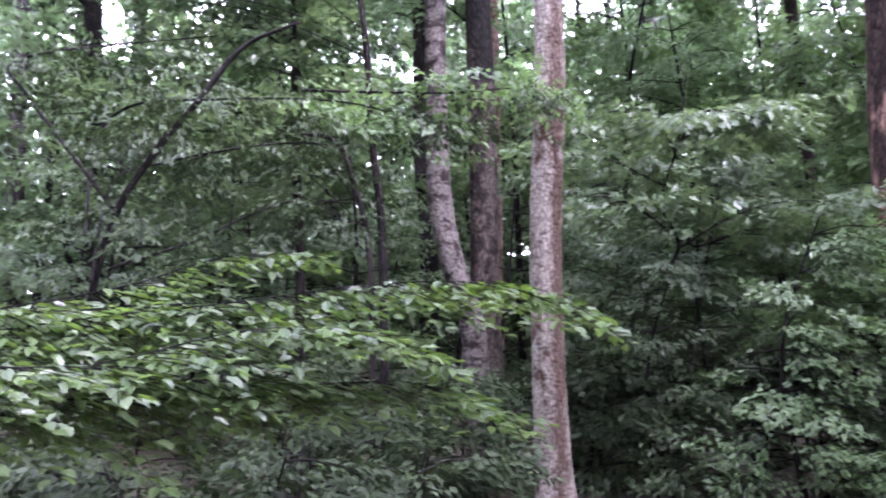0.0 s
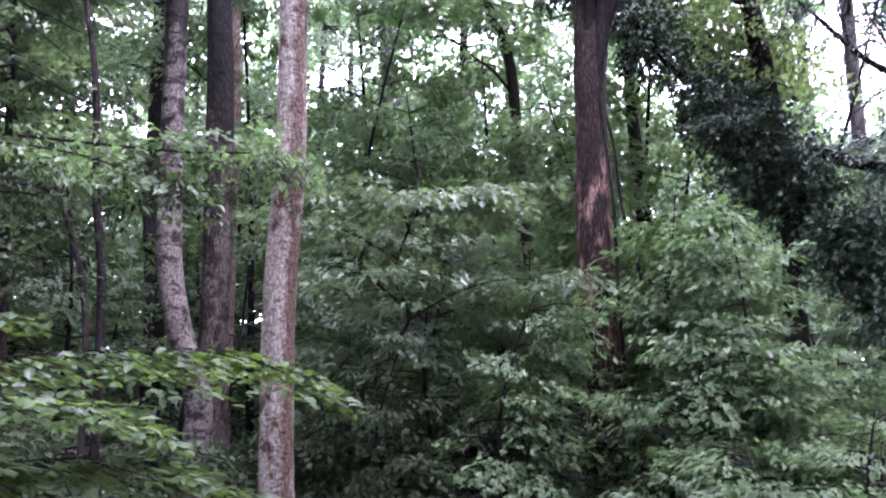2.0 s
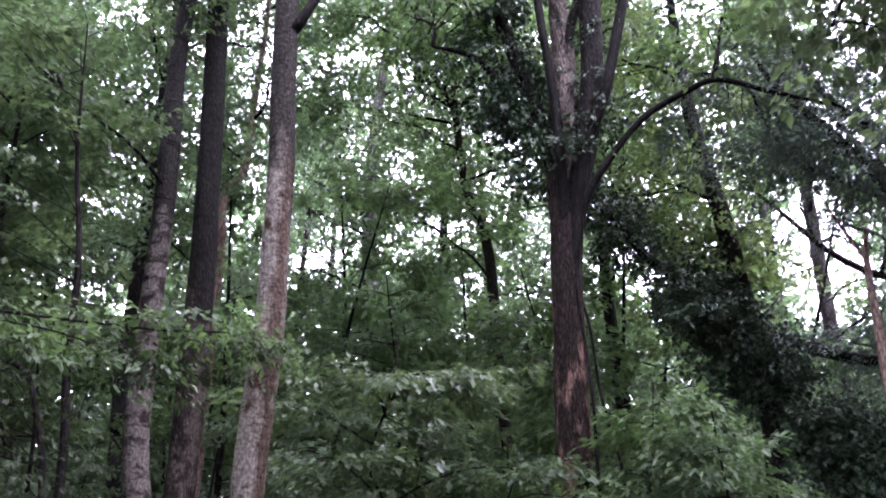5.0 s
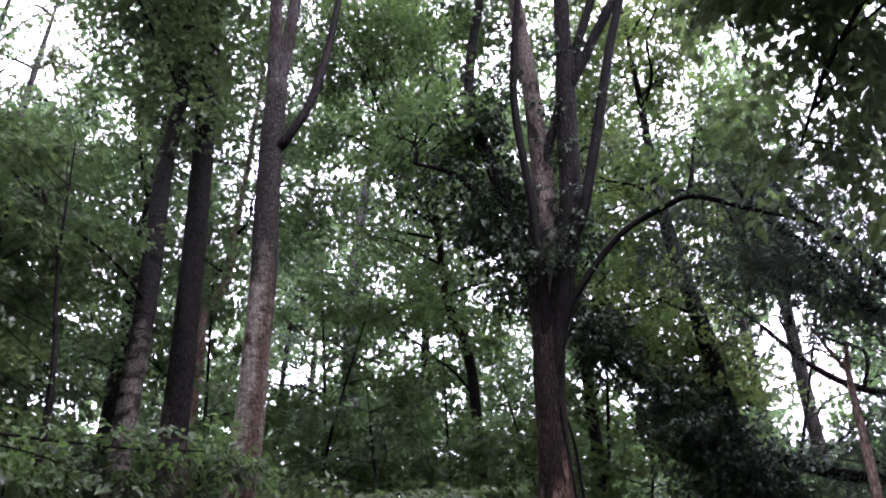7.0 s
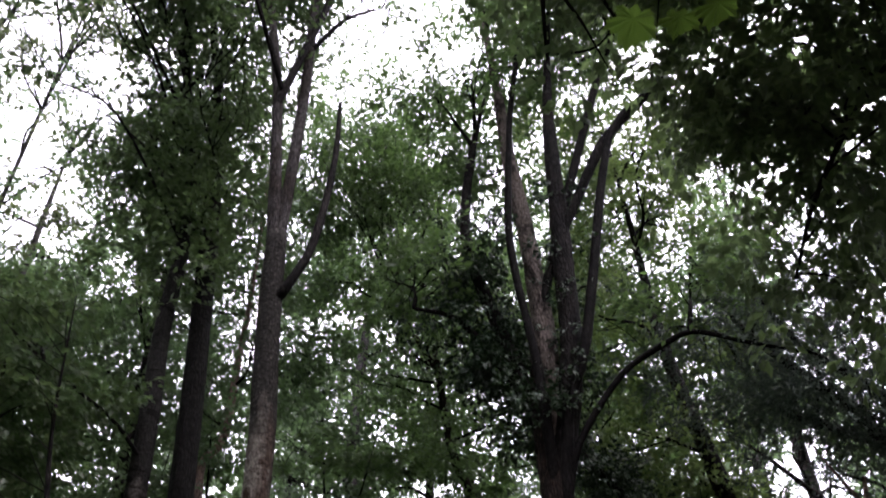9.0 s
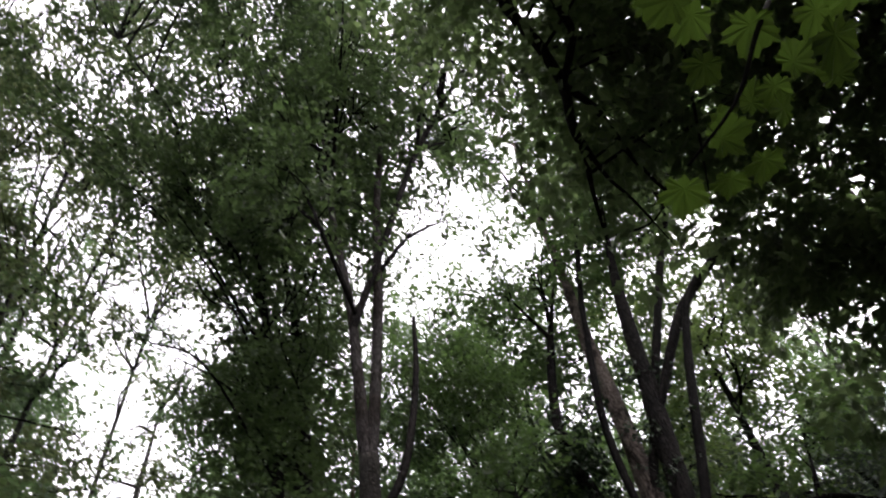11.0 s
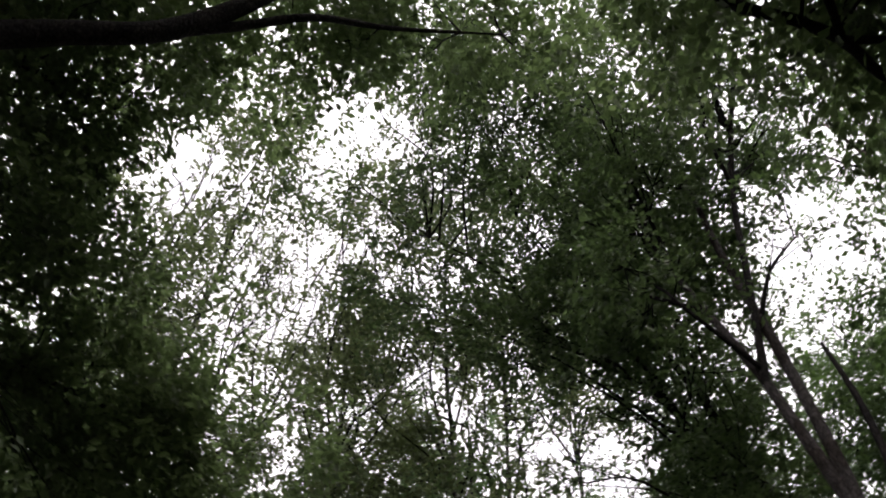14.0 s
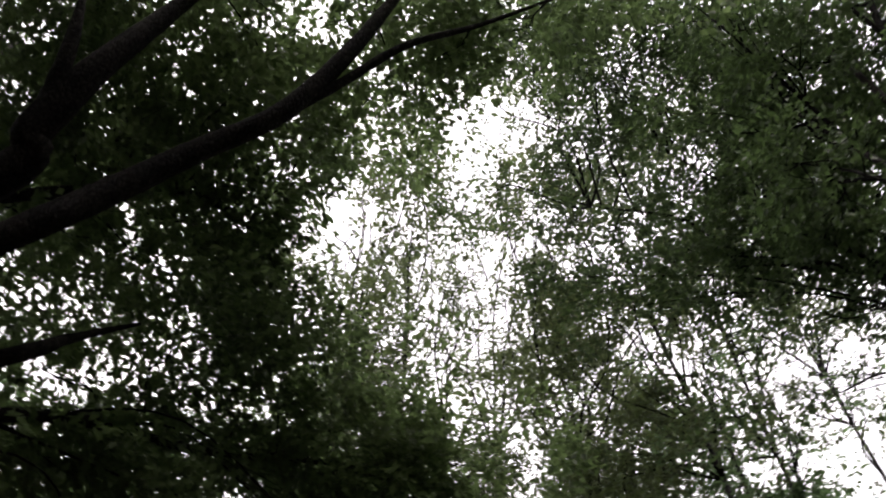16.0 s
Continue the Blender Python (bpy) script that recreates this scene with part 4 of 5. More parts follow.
# Unseen trees added behind the walker to keep light off the trunk fronts.
for x, y in [(2.0, -6.0), (5.5, -7.0), (8.5, -5.5), (-1.5, -7.5), (-4.5, -8.0), (-8.0, -9.0), (11.0, -1.5), (13.0, 2.0)]:
    h = rng.uniform(16, 20)
    line = [(x, y, -0.3), (x + rng.normal(0, 0.15), y + rng.normal(0, 0.15), h * 0.35), (x + rng.normal(0, 0.3), y + rng.normal(0, 0.3), h)]
    t = thing("woodland_tree", (x, y, 0), "added woodland tree out of view, its dark crown blocking light", "tree", "trees further back")
    trunk(t, line, (0.2, 0.15, 0.03), BARK_DARK, 10, 0.04, 0.4)
    crown(t, [line], ring_of_clumps(line, 12, 4.5, 3.3, 1.6), SPRAY_COARSE, LEAF_CANOPY, BARK_TWIG, 7, 5, 1.0, 0.05, openings=False)


# ---- understorey ----
def sapling(x, y, height, reach, n, kinds, leaf, label, name="sapling", low=0.15, per=5, size=1.0, stems=1, droop=-0.15, openings=False, stem=0.02):
    """A young tree: thin stems and level leafy branches in tiers."""
    t = thing(name, (x, y, 0), label, name.replace("_", " "), "understorey")
    wood, P, H = [], [], []
    lines = []
    for _ in range(stems):
        top = np.array([x + rng.normal(0, 0.12 * height), y + rng.normal(0, 0.12 * height), height])
        mid = (np.array([x, y, 0]) + top) / 2 + np.array([*rng.normal(0, 0.06 * height, 2), 0])
        lines.append(smooth_line([(x, y, -0.15), mid, top], 8))
        part("stem", tube([(x, y, -0.15), mid, top], (stem * (1 + height * 0.25), stem * (0.6 + height * 0.12), 0.006), 8, 6, 0.05), BARK_TWIG, t, "", True)
    for k in range(n):
        S = lines[k % stems]
        u = low + (1 - low) * ((k + rng.uniform(0, 1)) / n)
        a = S[int(u * (len(S) - 1))]
        h = rng.uniform(0, 6.28)
        length = reach * rng.uniform(0.5, 1.1) * (1.1 - 0.65 * u)
        e = a + np.array([np.cos(h) * length, np.sin(h) * length, length * rng.uniform(droop - 0.1, droop + 0.4)])
        e[2] = max(e[2], 0.12)
        m = (a + e) / 2 + np.array([0, 0, 0.1 * length])
        wood.append(tube([a, m, e], (0.006 + 0.004 * length, 0.006, 0.003), 4, 3))
        q = np.sort(rng.uniform(0.25, 1.0, per))[:, None]
        P.append(a + (e - a) * q + rng.normal(0, 0.05, (per, 3)))
        H.append(h + rng.normal(0, 0.55, per))
    P, H = np.vstack(P), np.concatenate(H)
    part("leaves", leaves_at(P, H, rng.uniform(-0.3, 0.12, len(P)), kinds, size, openings, 0.2), leaf, t, kind="stuff")
    part("twigs", join(wood), BARK_TWIG, t, kind="stuff")
    return t


for x, y, h, r, n in [(2.4, 8.8, 3.3, 1.5, 30), (3.0, 8.9, 3.2, 1.7, 34), (1.6, 10.4, 3.4, 1.8, 36), (4.8, 9.6, 3.2, 1.6, 30), (6.0, 9.9, 3.0, 1.6, 28), (-1.3, 10.6, 4.6, 1.8, 34), (-2.8, 9.2, 4.4, 1.8, 30),
                      (-3.9, 10.2, 4.6, 2.0, 30), (-5.2, 8.6, 4.4, 2.0, 28), (0.6, 11.6, 4.2, 1.9, 32), (8.6, 9.8, 3.0, 1.6, 28)]:
    sapling(x, y, h, r, n, SPRAY_UNDER, LEAF_UNDER, "young beech with level tiers of small green leaves", openings=True, per=6, size=0.78)
for x, y, h, r, n in [(4.55, 6.6, 3.0, 0.5, 34), (5.0, 6.95, 3.35, 0.5, 44), (4.75, 7.3, 2.7, 0.7, 26)]:
    sapling(x, y, h, r, n, SPRAY_NEAR, LEAF_BRIGHT, "leafy sapling with broad bright green leaves", size=1.05, per=7)
for x, y, h, r, n in [(2.0, 7.3, 2.0, 0.7, 22), (2.95, 6.9, 2.5, 0.9, 32), (3.8, 6.4, 2.05, 1.0, 40), (4.7, 6.0, 1.8, 1.0, 40), (6.2, 6.6, 1.9, 1.0, 34), (3.9, 5.1, 1.2, 0.8, 30), (5.0, 4.9, 1.4, 0.9, 30)]:
    # The beech at x 2.0 gets the dark leaf, shade painted in.
    sapling(x, y, h, r, n, SPRAY_NEAR, LEAF_BRIGHT if x > 2.5 else LEAF_SHADED, "bushy young beech with wet shining leaves", low=0.2, size=0.8, per=7)
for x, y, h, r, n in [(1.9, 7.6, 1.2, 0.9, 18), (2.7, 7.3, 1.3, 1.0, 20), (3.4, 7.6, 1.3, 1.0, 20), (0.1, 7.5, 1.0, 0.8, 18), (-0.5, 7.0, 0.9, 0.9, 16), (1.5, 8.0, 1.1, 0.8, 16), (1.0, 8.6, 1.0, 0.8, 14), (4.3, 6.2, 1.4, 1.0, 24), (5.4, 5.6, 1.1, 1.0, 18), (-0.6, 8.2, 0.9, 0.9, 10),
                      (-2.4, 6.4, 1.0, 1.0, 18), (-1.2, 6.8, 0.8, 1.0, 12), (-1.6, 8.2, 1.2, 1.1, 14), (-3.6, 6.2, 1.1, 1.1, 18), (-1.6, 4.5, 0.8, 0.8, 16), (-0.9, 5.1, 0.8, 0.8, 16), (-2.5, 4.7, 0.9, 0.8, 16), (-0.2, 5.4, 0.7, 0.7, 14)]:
    sapling(x, y, h, r, n, SPRAY_UNDER, LEAF_SHADED, "low leafy shrub growing from the woodland floor", "shrub", stems=3, stem=0.012, per=6, size=0.72)
for k in range(30):
    a, d = np.radians(-30 + 78 * (k + rng.uniform(0, 1)) / 30), rng.uniform(14, 24)
    d = max(d, 15.8) if 18 < np.degrees(a) < 36 else d
    sapling(d * np.sin(a), d * np.cos(a), rng.uniform(6.0, 10.0), 2.4, 34, SPRAY_FAR, LEAF_FAR, "tall young woodland tree in pale green leaf", "young_tree", openings=True, size=0.85, per=4, low=0.3, stem=0.028)
for k in range(34):
    a, d = np.radians(-42 + 92 * (k + rng.uniform(0, 1)) / 34), rng.uniform(11.5, 21)
    d = max(d, 15.8) if 18 < np.degrees(a) < 36 else d
    sapling(d * np.sin(a), d * np.cos(a), rng.uniform(3.0, 6.0), 2.3, 26, SPRAY_FAR, LEAF_FAR, "young woodland tree in pale green leaf", openings=True, size=0.85, per=4)
for az, d, h, r, n in [(27.5, 11.5, 5.6, 1.4, 30), (29.0, 14.2, 9.2, 1.8, 24), (34.0, 14.6, 8.6, 1.7, 22), (22.5, 14.0, 8.6, 1.6, 20), (14.0, 14.0, 8.6, 1.6, 20), (5.5, 13.4, 8.4, 1.7, 24), (-2.0, 13.8, 8.6, 1.8, 30)]:
    sapling(d * math.sin(math.radians(az)), d * math.cos(math.radians(az)), h, r, n, SPRAY_UNDER, LEAF_MID, "tall young tree in fresh green leaf between the trunks", "young_tree", openings=True, per=6, low=0.42, size=1.25, stem=0.025)



def far_woods():
    """Distant leafage all round, so far that single trees merge."""
    def belt(n, a0, a1, near, far, low, high, power):
        a, d = rng.uniform(a0, a1, n), rng.uniform(near, far, n)
        z = low + rng.uniform(0, 1, n) ** power * (high - low + 4 * np.sin(a * 9))
        return np.stack([d * np.sin(a), d * np.cos(a), np.maximum(z, 0.2)], -1)

    front = np.vstack([belt(7200, -1.2, 1.3, 30, 46, 0, 15, 1.25), belt(2800, -1.0, 1.1, 25, 38, 0, 7.5, 1.4)])
    # The belt behind the walker is unseen, added to block low light.
    behind = belt(4200, 1.3, 5.08, 18, 36, 0, 15, 1.0)
    made = [leaves_at(P, rng.uniform(0, 6.28, len(P)), rng.uniform(-0.6, 0.4, len(P)), kinds, 2.6, kept=0.06) for P, kinds in ((front, SPRAY_FAR), (behind, SPRAY_COARSE))]
    ob = new("far_woods", mesh_of("far_woods", *join(made), LEAF_FAR))
    tagged(ob, "distant pale green leafage of the wood", "woods", kind="stuff")


far_woods()


# ---- crowns close overhead ----
def overhead_tree():
    """The tree beside the walker whose heavy limbs cross overhead."""
    t = thing("overhanging_tree", (-5.6, -2.2, 0), "big dark tree with heavy limbs reaching overhead", "tree")
    L = [(-5.6, -2.2, -0.2), (-5.5, -2.1, 2.5), (-5.3, -1.9, 4.5), (-5.2, -1.9, 7.5), (-5.1, -2.0, 11.0)]
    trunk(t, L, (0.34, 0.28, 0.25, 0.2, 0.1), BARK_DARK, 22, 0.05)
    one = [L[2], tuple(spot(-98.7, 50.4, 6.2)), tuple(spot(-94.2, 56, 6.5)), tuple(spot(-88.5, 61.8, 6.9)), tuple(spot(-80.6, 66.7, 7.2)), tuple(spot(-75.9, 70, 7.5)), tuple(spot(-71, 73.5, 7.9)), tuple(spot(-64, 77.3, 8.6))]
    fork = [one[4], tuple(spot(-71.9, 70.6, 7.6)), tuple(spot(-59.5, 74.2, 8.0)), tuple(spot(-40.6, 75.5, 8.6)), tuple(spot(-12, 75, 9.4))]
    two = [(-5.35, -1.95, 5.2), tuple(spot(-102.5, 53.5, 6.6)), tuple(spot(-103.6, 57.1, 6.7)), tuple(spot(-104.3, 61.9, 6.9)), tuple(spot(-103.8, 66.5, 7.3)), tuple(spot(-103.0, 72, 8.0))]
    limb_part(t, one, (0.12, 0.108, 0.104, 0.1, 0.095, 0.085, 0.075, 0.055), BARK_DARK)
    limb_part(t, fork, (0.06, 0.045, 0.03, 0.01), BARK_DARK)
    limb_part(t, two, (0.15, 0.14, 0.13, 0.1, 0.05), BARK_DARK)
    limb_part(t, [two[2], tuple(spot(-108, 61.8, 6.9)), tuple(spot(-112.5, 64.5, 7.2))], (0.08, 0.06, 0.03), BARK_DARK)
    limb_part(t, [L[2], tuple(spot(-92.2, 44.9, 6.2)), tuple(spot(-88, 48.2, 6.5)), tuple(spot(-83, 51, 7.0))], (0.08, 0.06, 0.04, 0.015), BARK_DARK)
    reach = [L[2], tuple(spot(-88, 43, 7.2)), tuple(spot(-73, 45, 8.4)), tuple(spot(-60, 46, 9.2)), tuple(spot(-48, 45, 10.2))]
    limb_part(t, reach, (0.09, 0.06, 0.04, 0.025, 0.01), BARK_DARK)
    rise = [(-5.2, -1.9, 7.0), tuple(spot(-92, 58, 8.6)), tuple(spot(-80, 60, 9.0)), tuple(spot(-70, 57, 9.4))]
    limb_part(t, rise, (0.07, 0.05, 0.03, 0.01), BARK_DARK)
    low_boughs = [(-95, 45, 7.5, 1.2), (-82, 42, 7.8, 1.2), (-62, 38, 8.4, 1.2), (-55, 41, 8.8, 1.0), (-90, 55, 8.2, 1.2), (-80, 52, 8.2, 1.1), (-100, 62, 8.6, 1.3), (-88, 66, 8.8, 1.2), (-110, 72, 9.0, 1.3), (-80, 74, 9.4, 1.2), (-60, 76, 9.8, 1.2), (-40, 79, 10, 1.1), (-115, 55, 8.5, 1.3), (-70, 47, 8.6, 0.9), (-125, 65, 9.0, 1.4), (-20, 78, 10.5, 1.1), (0, 76, 11, 1.0), (-66, 70, 9.8, 0.8), (-50, 36, 9.0, 1.0)]
    high_boughs = [(-85, 36, 8.0, 1.2), (-70, 33, 8.4, 1.2), (-118, 62, 9.2, 1.4), (-112, 66, 10.0, 1.2), (-106, 58, 10.0, 1.2), (-130, 70, 9.5, 1.4), (-97, 72, 10.0, 1.1), (-105, 50, 9.5, 1.2), (-92, 60, 9.8, 1.0), (-76, 66, 10.5, 0.8), (-61, 48, 9.0, 1.0), (-54, 45, 9.4, 0.9), (-67, 51, 8.8, 0.9), (-51, 42.5, 9.6, 0.9), (-38, 75, 10.0, 0.75), (-53, 73.5, 9.6, 0.75), (-12, 74.5, 11.0, 0.7), (-96, 64, 8.8, 1.0), (-88, 70, 9.2, 1.0), (-104, 67, 9.2, 1.0)]
    side_boughs = [(-79, 62, 9.0, 0.8), (-76, 57, 9.0, 0.8), (-83, 55, 8.8, 0.9), (-80, 51, 8.8, 0.9), (-72, 55.5, 9.4, 0.7), (-85, 61, 9.4, 0.9), (-80, 65.5, 9.6, 0.8), (-73, 68.5, 9.8, 0.7), (-65, 53, 9.6, 0.7), (-64, 49, 9.2, 0.9), (-55, 48.5, 9.8, 0.8),
                   (-58, 43.5, 9.2, 1.0), (-49, 47, 10.0, 0.7), (-43, 45, 10.4, 0.7), (-51, 43, 9.8, 0.9), (-89, 46, 8.6, 1.0), (-84, 42, 8.4, 1.0), (-75, 45, 8.8, 1.0), (-68, 44.5, 9.0, 1.0), (-60, 47.5, 9.4, 0.8),
                   (-112, 61, 9.0, 1.2), (-106, 64.5, 9.2, 1.1), (-103, 59, 9.0, 1.1), (-99, 66, 9.4, 1.0), (-91, 63, 9.4, 0.8), (-95, 58.4, 9.2, 0.9), (-99, 54.6, 8.8, 1.0), (-94, 51, 8.6, 0.9), (-108, 56, 9.2, 1.1), (-116, 66, 9.4, 1.1), (-86, 44, 8.4, 0.9), (-85, 40, 8.2, 0.9)]
    clumps = []
    for az, el, d, r in low_boughs + high_boughs + side_boughs:
        clumps.append((*spot(az, el, d), r, r, r * 0.7))
    crown(t, [L, one, two, reach, rise, fork], clumps, SPRAY_CANOPY, LEAF_OVER, BARK_TWIG, 9, 6, 1.0, 0.014, kept=0.15, close=0.3)


def airy(az, d, line):
    """Loose clumps all the way up a tall tree."""
    made = ring_of_clumps(line, 14, 8.5, 2.8, 0.55)
    for el in np.linspace(42, 67, 11):
        made.append((*spot(az + rng.normal(0, 5), el + rng.normal(0, 2), d + rng.uniform(1, 5)), 0.62, 0.62, 0.45))
    return made


def light_trees():
    """Airy trees beyond the gap."""
    for az, d in [(-38, 15.0), (-45, 18.0), (-33, 17.0), (-27, 15.0), (-55, 16.0), (-62, 14.5), (-20, 17.0), (-50, 19.0), (-14, 19.0)]:
        b = spot(az, 0, d)
        h = rng.uniform(20, 25)
        line = [(b[0], b[1], -0.2), (b[0] * 0.97, b[1] * 0.97, 6), (b[0] * 0.93 + rng.normal(0, 0.3), b[1] * 0.93, 12), (b[0] * 0.82, b[1] * 0.82, h)]
        t = thing("airy_tree", (b[0], b[1], 0), "tall airy tree with thin yellowish green foliage", "tree", "airy trees beyond the gap")
        trunk(t, line, (0.17, 0.12, 0.07, 0.02), BARK_GREY, 10)
        crown(t, [line], airy(az, d, line), SPRAY_CANOPY, LEAF_AIRY, BARK_TWIG, 5, 5, 1.3, 0.034, kept=0.04, close=-0.15)


overhead_tree()
light_trees()


# ---- the tree over the walker's other side, the fir beyond it and a dead stem ----
def maple_tree():
    t = thing("maple_tree", (6.2, -2.4, 0), "dark overhanging maple with broad lobed leaves", "tree")
    N = [(6.2, -2.4, -0.2), (6.1, -2.3, 3.0), (5.9, -2.0, 6.0), (5.6, -1.6, 9.0)]
    trunk(t, N, (0.26, 0.2, 0.17, 0.08), BARK_DARK, 18)
    reach = [N[3], tuple(spot(72, 72, 7.4)), tuple(spot(48, 74.5, 6.7)), tuple(spot(29.8, 69.7, 6.2)), tuple(spot(32.9, 64, 5.9)), tuple(spot(33.8, 61.4, 5.8)), tuple(spot(33, 58.7, 5.7)), tuple(spot(33.2, 56.6, 5.7)), tuple(spot(32.5, 54.3, 5.7)), tuple(spot(32, 50.5, 5.8))]
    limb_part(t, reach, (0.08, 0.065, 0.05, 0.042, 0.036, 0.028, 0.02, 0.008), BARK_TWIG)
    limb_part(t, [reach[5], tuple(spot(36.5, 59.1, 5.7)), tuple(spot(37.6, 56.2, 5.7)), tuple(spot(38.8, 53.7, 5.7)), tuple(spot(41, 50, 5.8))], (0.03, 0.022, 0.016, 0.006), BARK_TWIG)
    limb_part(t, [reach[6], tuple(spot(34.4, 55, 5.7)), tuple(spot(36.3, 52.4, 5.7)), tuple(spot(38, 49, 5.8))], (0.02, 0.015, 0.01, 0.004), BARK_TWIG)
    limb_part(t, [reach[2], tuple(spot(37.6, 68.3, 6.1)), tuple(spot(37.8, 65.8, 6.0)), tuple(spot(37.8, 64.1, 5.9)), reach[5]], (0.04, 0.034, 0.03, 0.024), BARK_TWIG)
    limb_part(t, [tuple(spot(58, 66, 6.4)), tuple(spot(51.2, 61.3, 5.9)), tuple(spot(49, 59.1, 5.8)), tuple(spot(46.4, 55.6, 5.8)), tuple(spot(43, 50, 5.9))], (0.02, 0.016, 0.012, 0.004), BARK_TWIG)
    low = [N[2], tuple(spot(72, 45, 6.5)), tuple(spot(60, 43, 6.0)), tuple(spot(52, 38, 5.8)), tuple(spot(48, 33, 5.8))]
    limb_part(t, low, (0.05, 0.03, 0.018, 0.008), BARK_DARK)
    clumps = []
    for az, el, d, r in [(37, 66, 6.8, 0.55), (42, 62, 6.6, 0.7), (38, 58, 6.6, 0.5), (48, 60, 6.4, 0.7), (45, 54, 6.4, 0.6), (53, 55, 6.2, 0.7), (50, 49, 6.4, 0.6), (58, 50, 6.2, 0.7), (62, 58, 6.2, 0.8),
                         (66, 50, 6.0, 0.8), (56, 43, 6.2, 0.5), (52, 38, 6.0, 0.35), (53, 31, 6.2, 0.35), (60, 38, 6.0, 0.5), (55, 65, 6.8, 0.8), (46, 71, 7.2, 0.6), (70, 66, 6.6, 0.9),
                         (60, 74, 7.2, 0.8), (75, 58, 6.2, 0.9), (49, 44, 6.4, 0.4), (68, 42, 6.0, 0.8), (48, 49, 6.6, 0.5), (44.5, 45, 6.6, 0.35), (51.5, 43, 6.4, 0.5), (55, 50, 6.3, 0.6), (58, 46, 6.2, 0.6), (44, 52, 6.6, 0.5), (28, 70, 7.2, 0.6), (18, 72, 7.6, 0.5), (34, 60, 7.0, 0.4), (62, 63, 6.4, 0.7), (67, 58, 6.3, 0.8), (70, 53, 6.2, 0.8), (57, 59, 6.6, 0.6), (64, 54, 6.5, 0.7)]:
        clumps.append((*spot(az, el, d), r, r, r * 0.7))
    dense = [c for c in clumps if c[2] - EYE > math.hypot(c[0], c[1]) * (1.05 if c[0] > 1.2 * c[1] else 1.45)]
    loose = [c for c in clumps if c not in dense]
    crown(t, [N, reach, low], dense, SPRAY_CANOPY, LEAF_OVER, BARK_TWIG, 8, 6, 1.0, 0.014, (-0.8, 0.1), close=0.4)
    crown(t, [N, reach, low], loose, SPRAY_CANOPY, LEAF_OVER, BARK_TWIG, 5, 5, 1.0, 0.012, (-1.1, -0.2))
    # the lowest twig, with leaves near enough to be told apart
    twig = [tuple(spot(70, 60, 3.6)), tuple(spot(63, 59, 2.6)), tuple(spot(57, 57.5, 2.25)), tuple(spot(51, 55, 2.15)), tuple(spot(43, 53, 2.1))]
    held = limb_part(t, twig, (0.012, 0.008, 0.006, 0.003), BARK_TWIG, "hanging_twig")
    leaf = maple_leaf_mesh()
    places = [(62.8, 56.0), (57.0, 58.1), (57.6, 54.7), (50.4, 58.0), (54.8, 54.2), (54.1, 52.7), (47.4, 53.4), (52.0, 54.2), (45.9, 50.9), (41.4, 51.8), (48.2, 54.5), (48.5, 63.3), (51.9, 62.5), (49.7, 50.8), (62.4, 54.1), (57.4, 60.8), (52.7, 61.0), (59.8, 52.3), (65, 58.5), (61, 59.5), (66, 55)]
    for az, el in places:
        p = spot(az, el, rng.uniform(2.0, 2.5)) - np.array(t.location)
        ob = new("leaf", leaf)
        ob.parent = held
        s = rng.uniform(0.1, 0.155)
        ob.matrix_basis = Matrix.LocRotScale(Vector(p), Euler((rng.normal(0, 0.35), rng.normal(0.25, 0.35), rng.uniform(0, 6.28))), Vector((s, s, s)))


def maple_leaf_mesh():
    """A five-lobed leaf, one unit long, folded a little along its ribs."""
    me = bpy.data.meshes.new("maple_leaf")
    out = []
    for k in range(5):
        a = radians(-120 + 60 * k)
        length = (0.42, 0.58, 0.68, 0.58, 0.42)[k]
        for da, f, z in ((-26, 0.66, -0.03), (-16, 0.86, 0.0), (-9, 0.8, 0.01), (0, 1.0, -0.08), (9, 0.8, 0.01), (16, 0.86, 0.0)):
            out.append((math.cos(a + radians(da)) * length * f, math.sin(a + radians(da)) * length * f, z))
    out.append((math.cos(radians(144)) * 0.2, math.sin(radians(144)) * 0.2, 0.0))
    out.append((-0.3, 0.012, 0.0)), out.append((-0.3, -0.012, 0.0))
    out.append((math.cos(radians(-144)) * 0.2, math.sin(radians(-144)) * 0.2, 0.0))
    verts = [(0, 0, 0.04)] + out
    n = len(out)
    me.from_pydata(verts, [], [(0, 1 + k, 1 + (k + 1) % n) for k in range(n)])
    me.materials.append(LEAF_MAPLE)
    return me


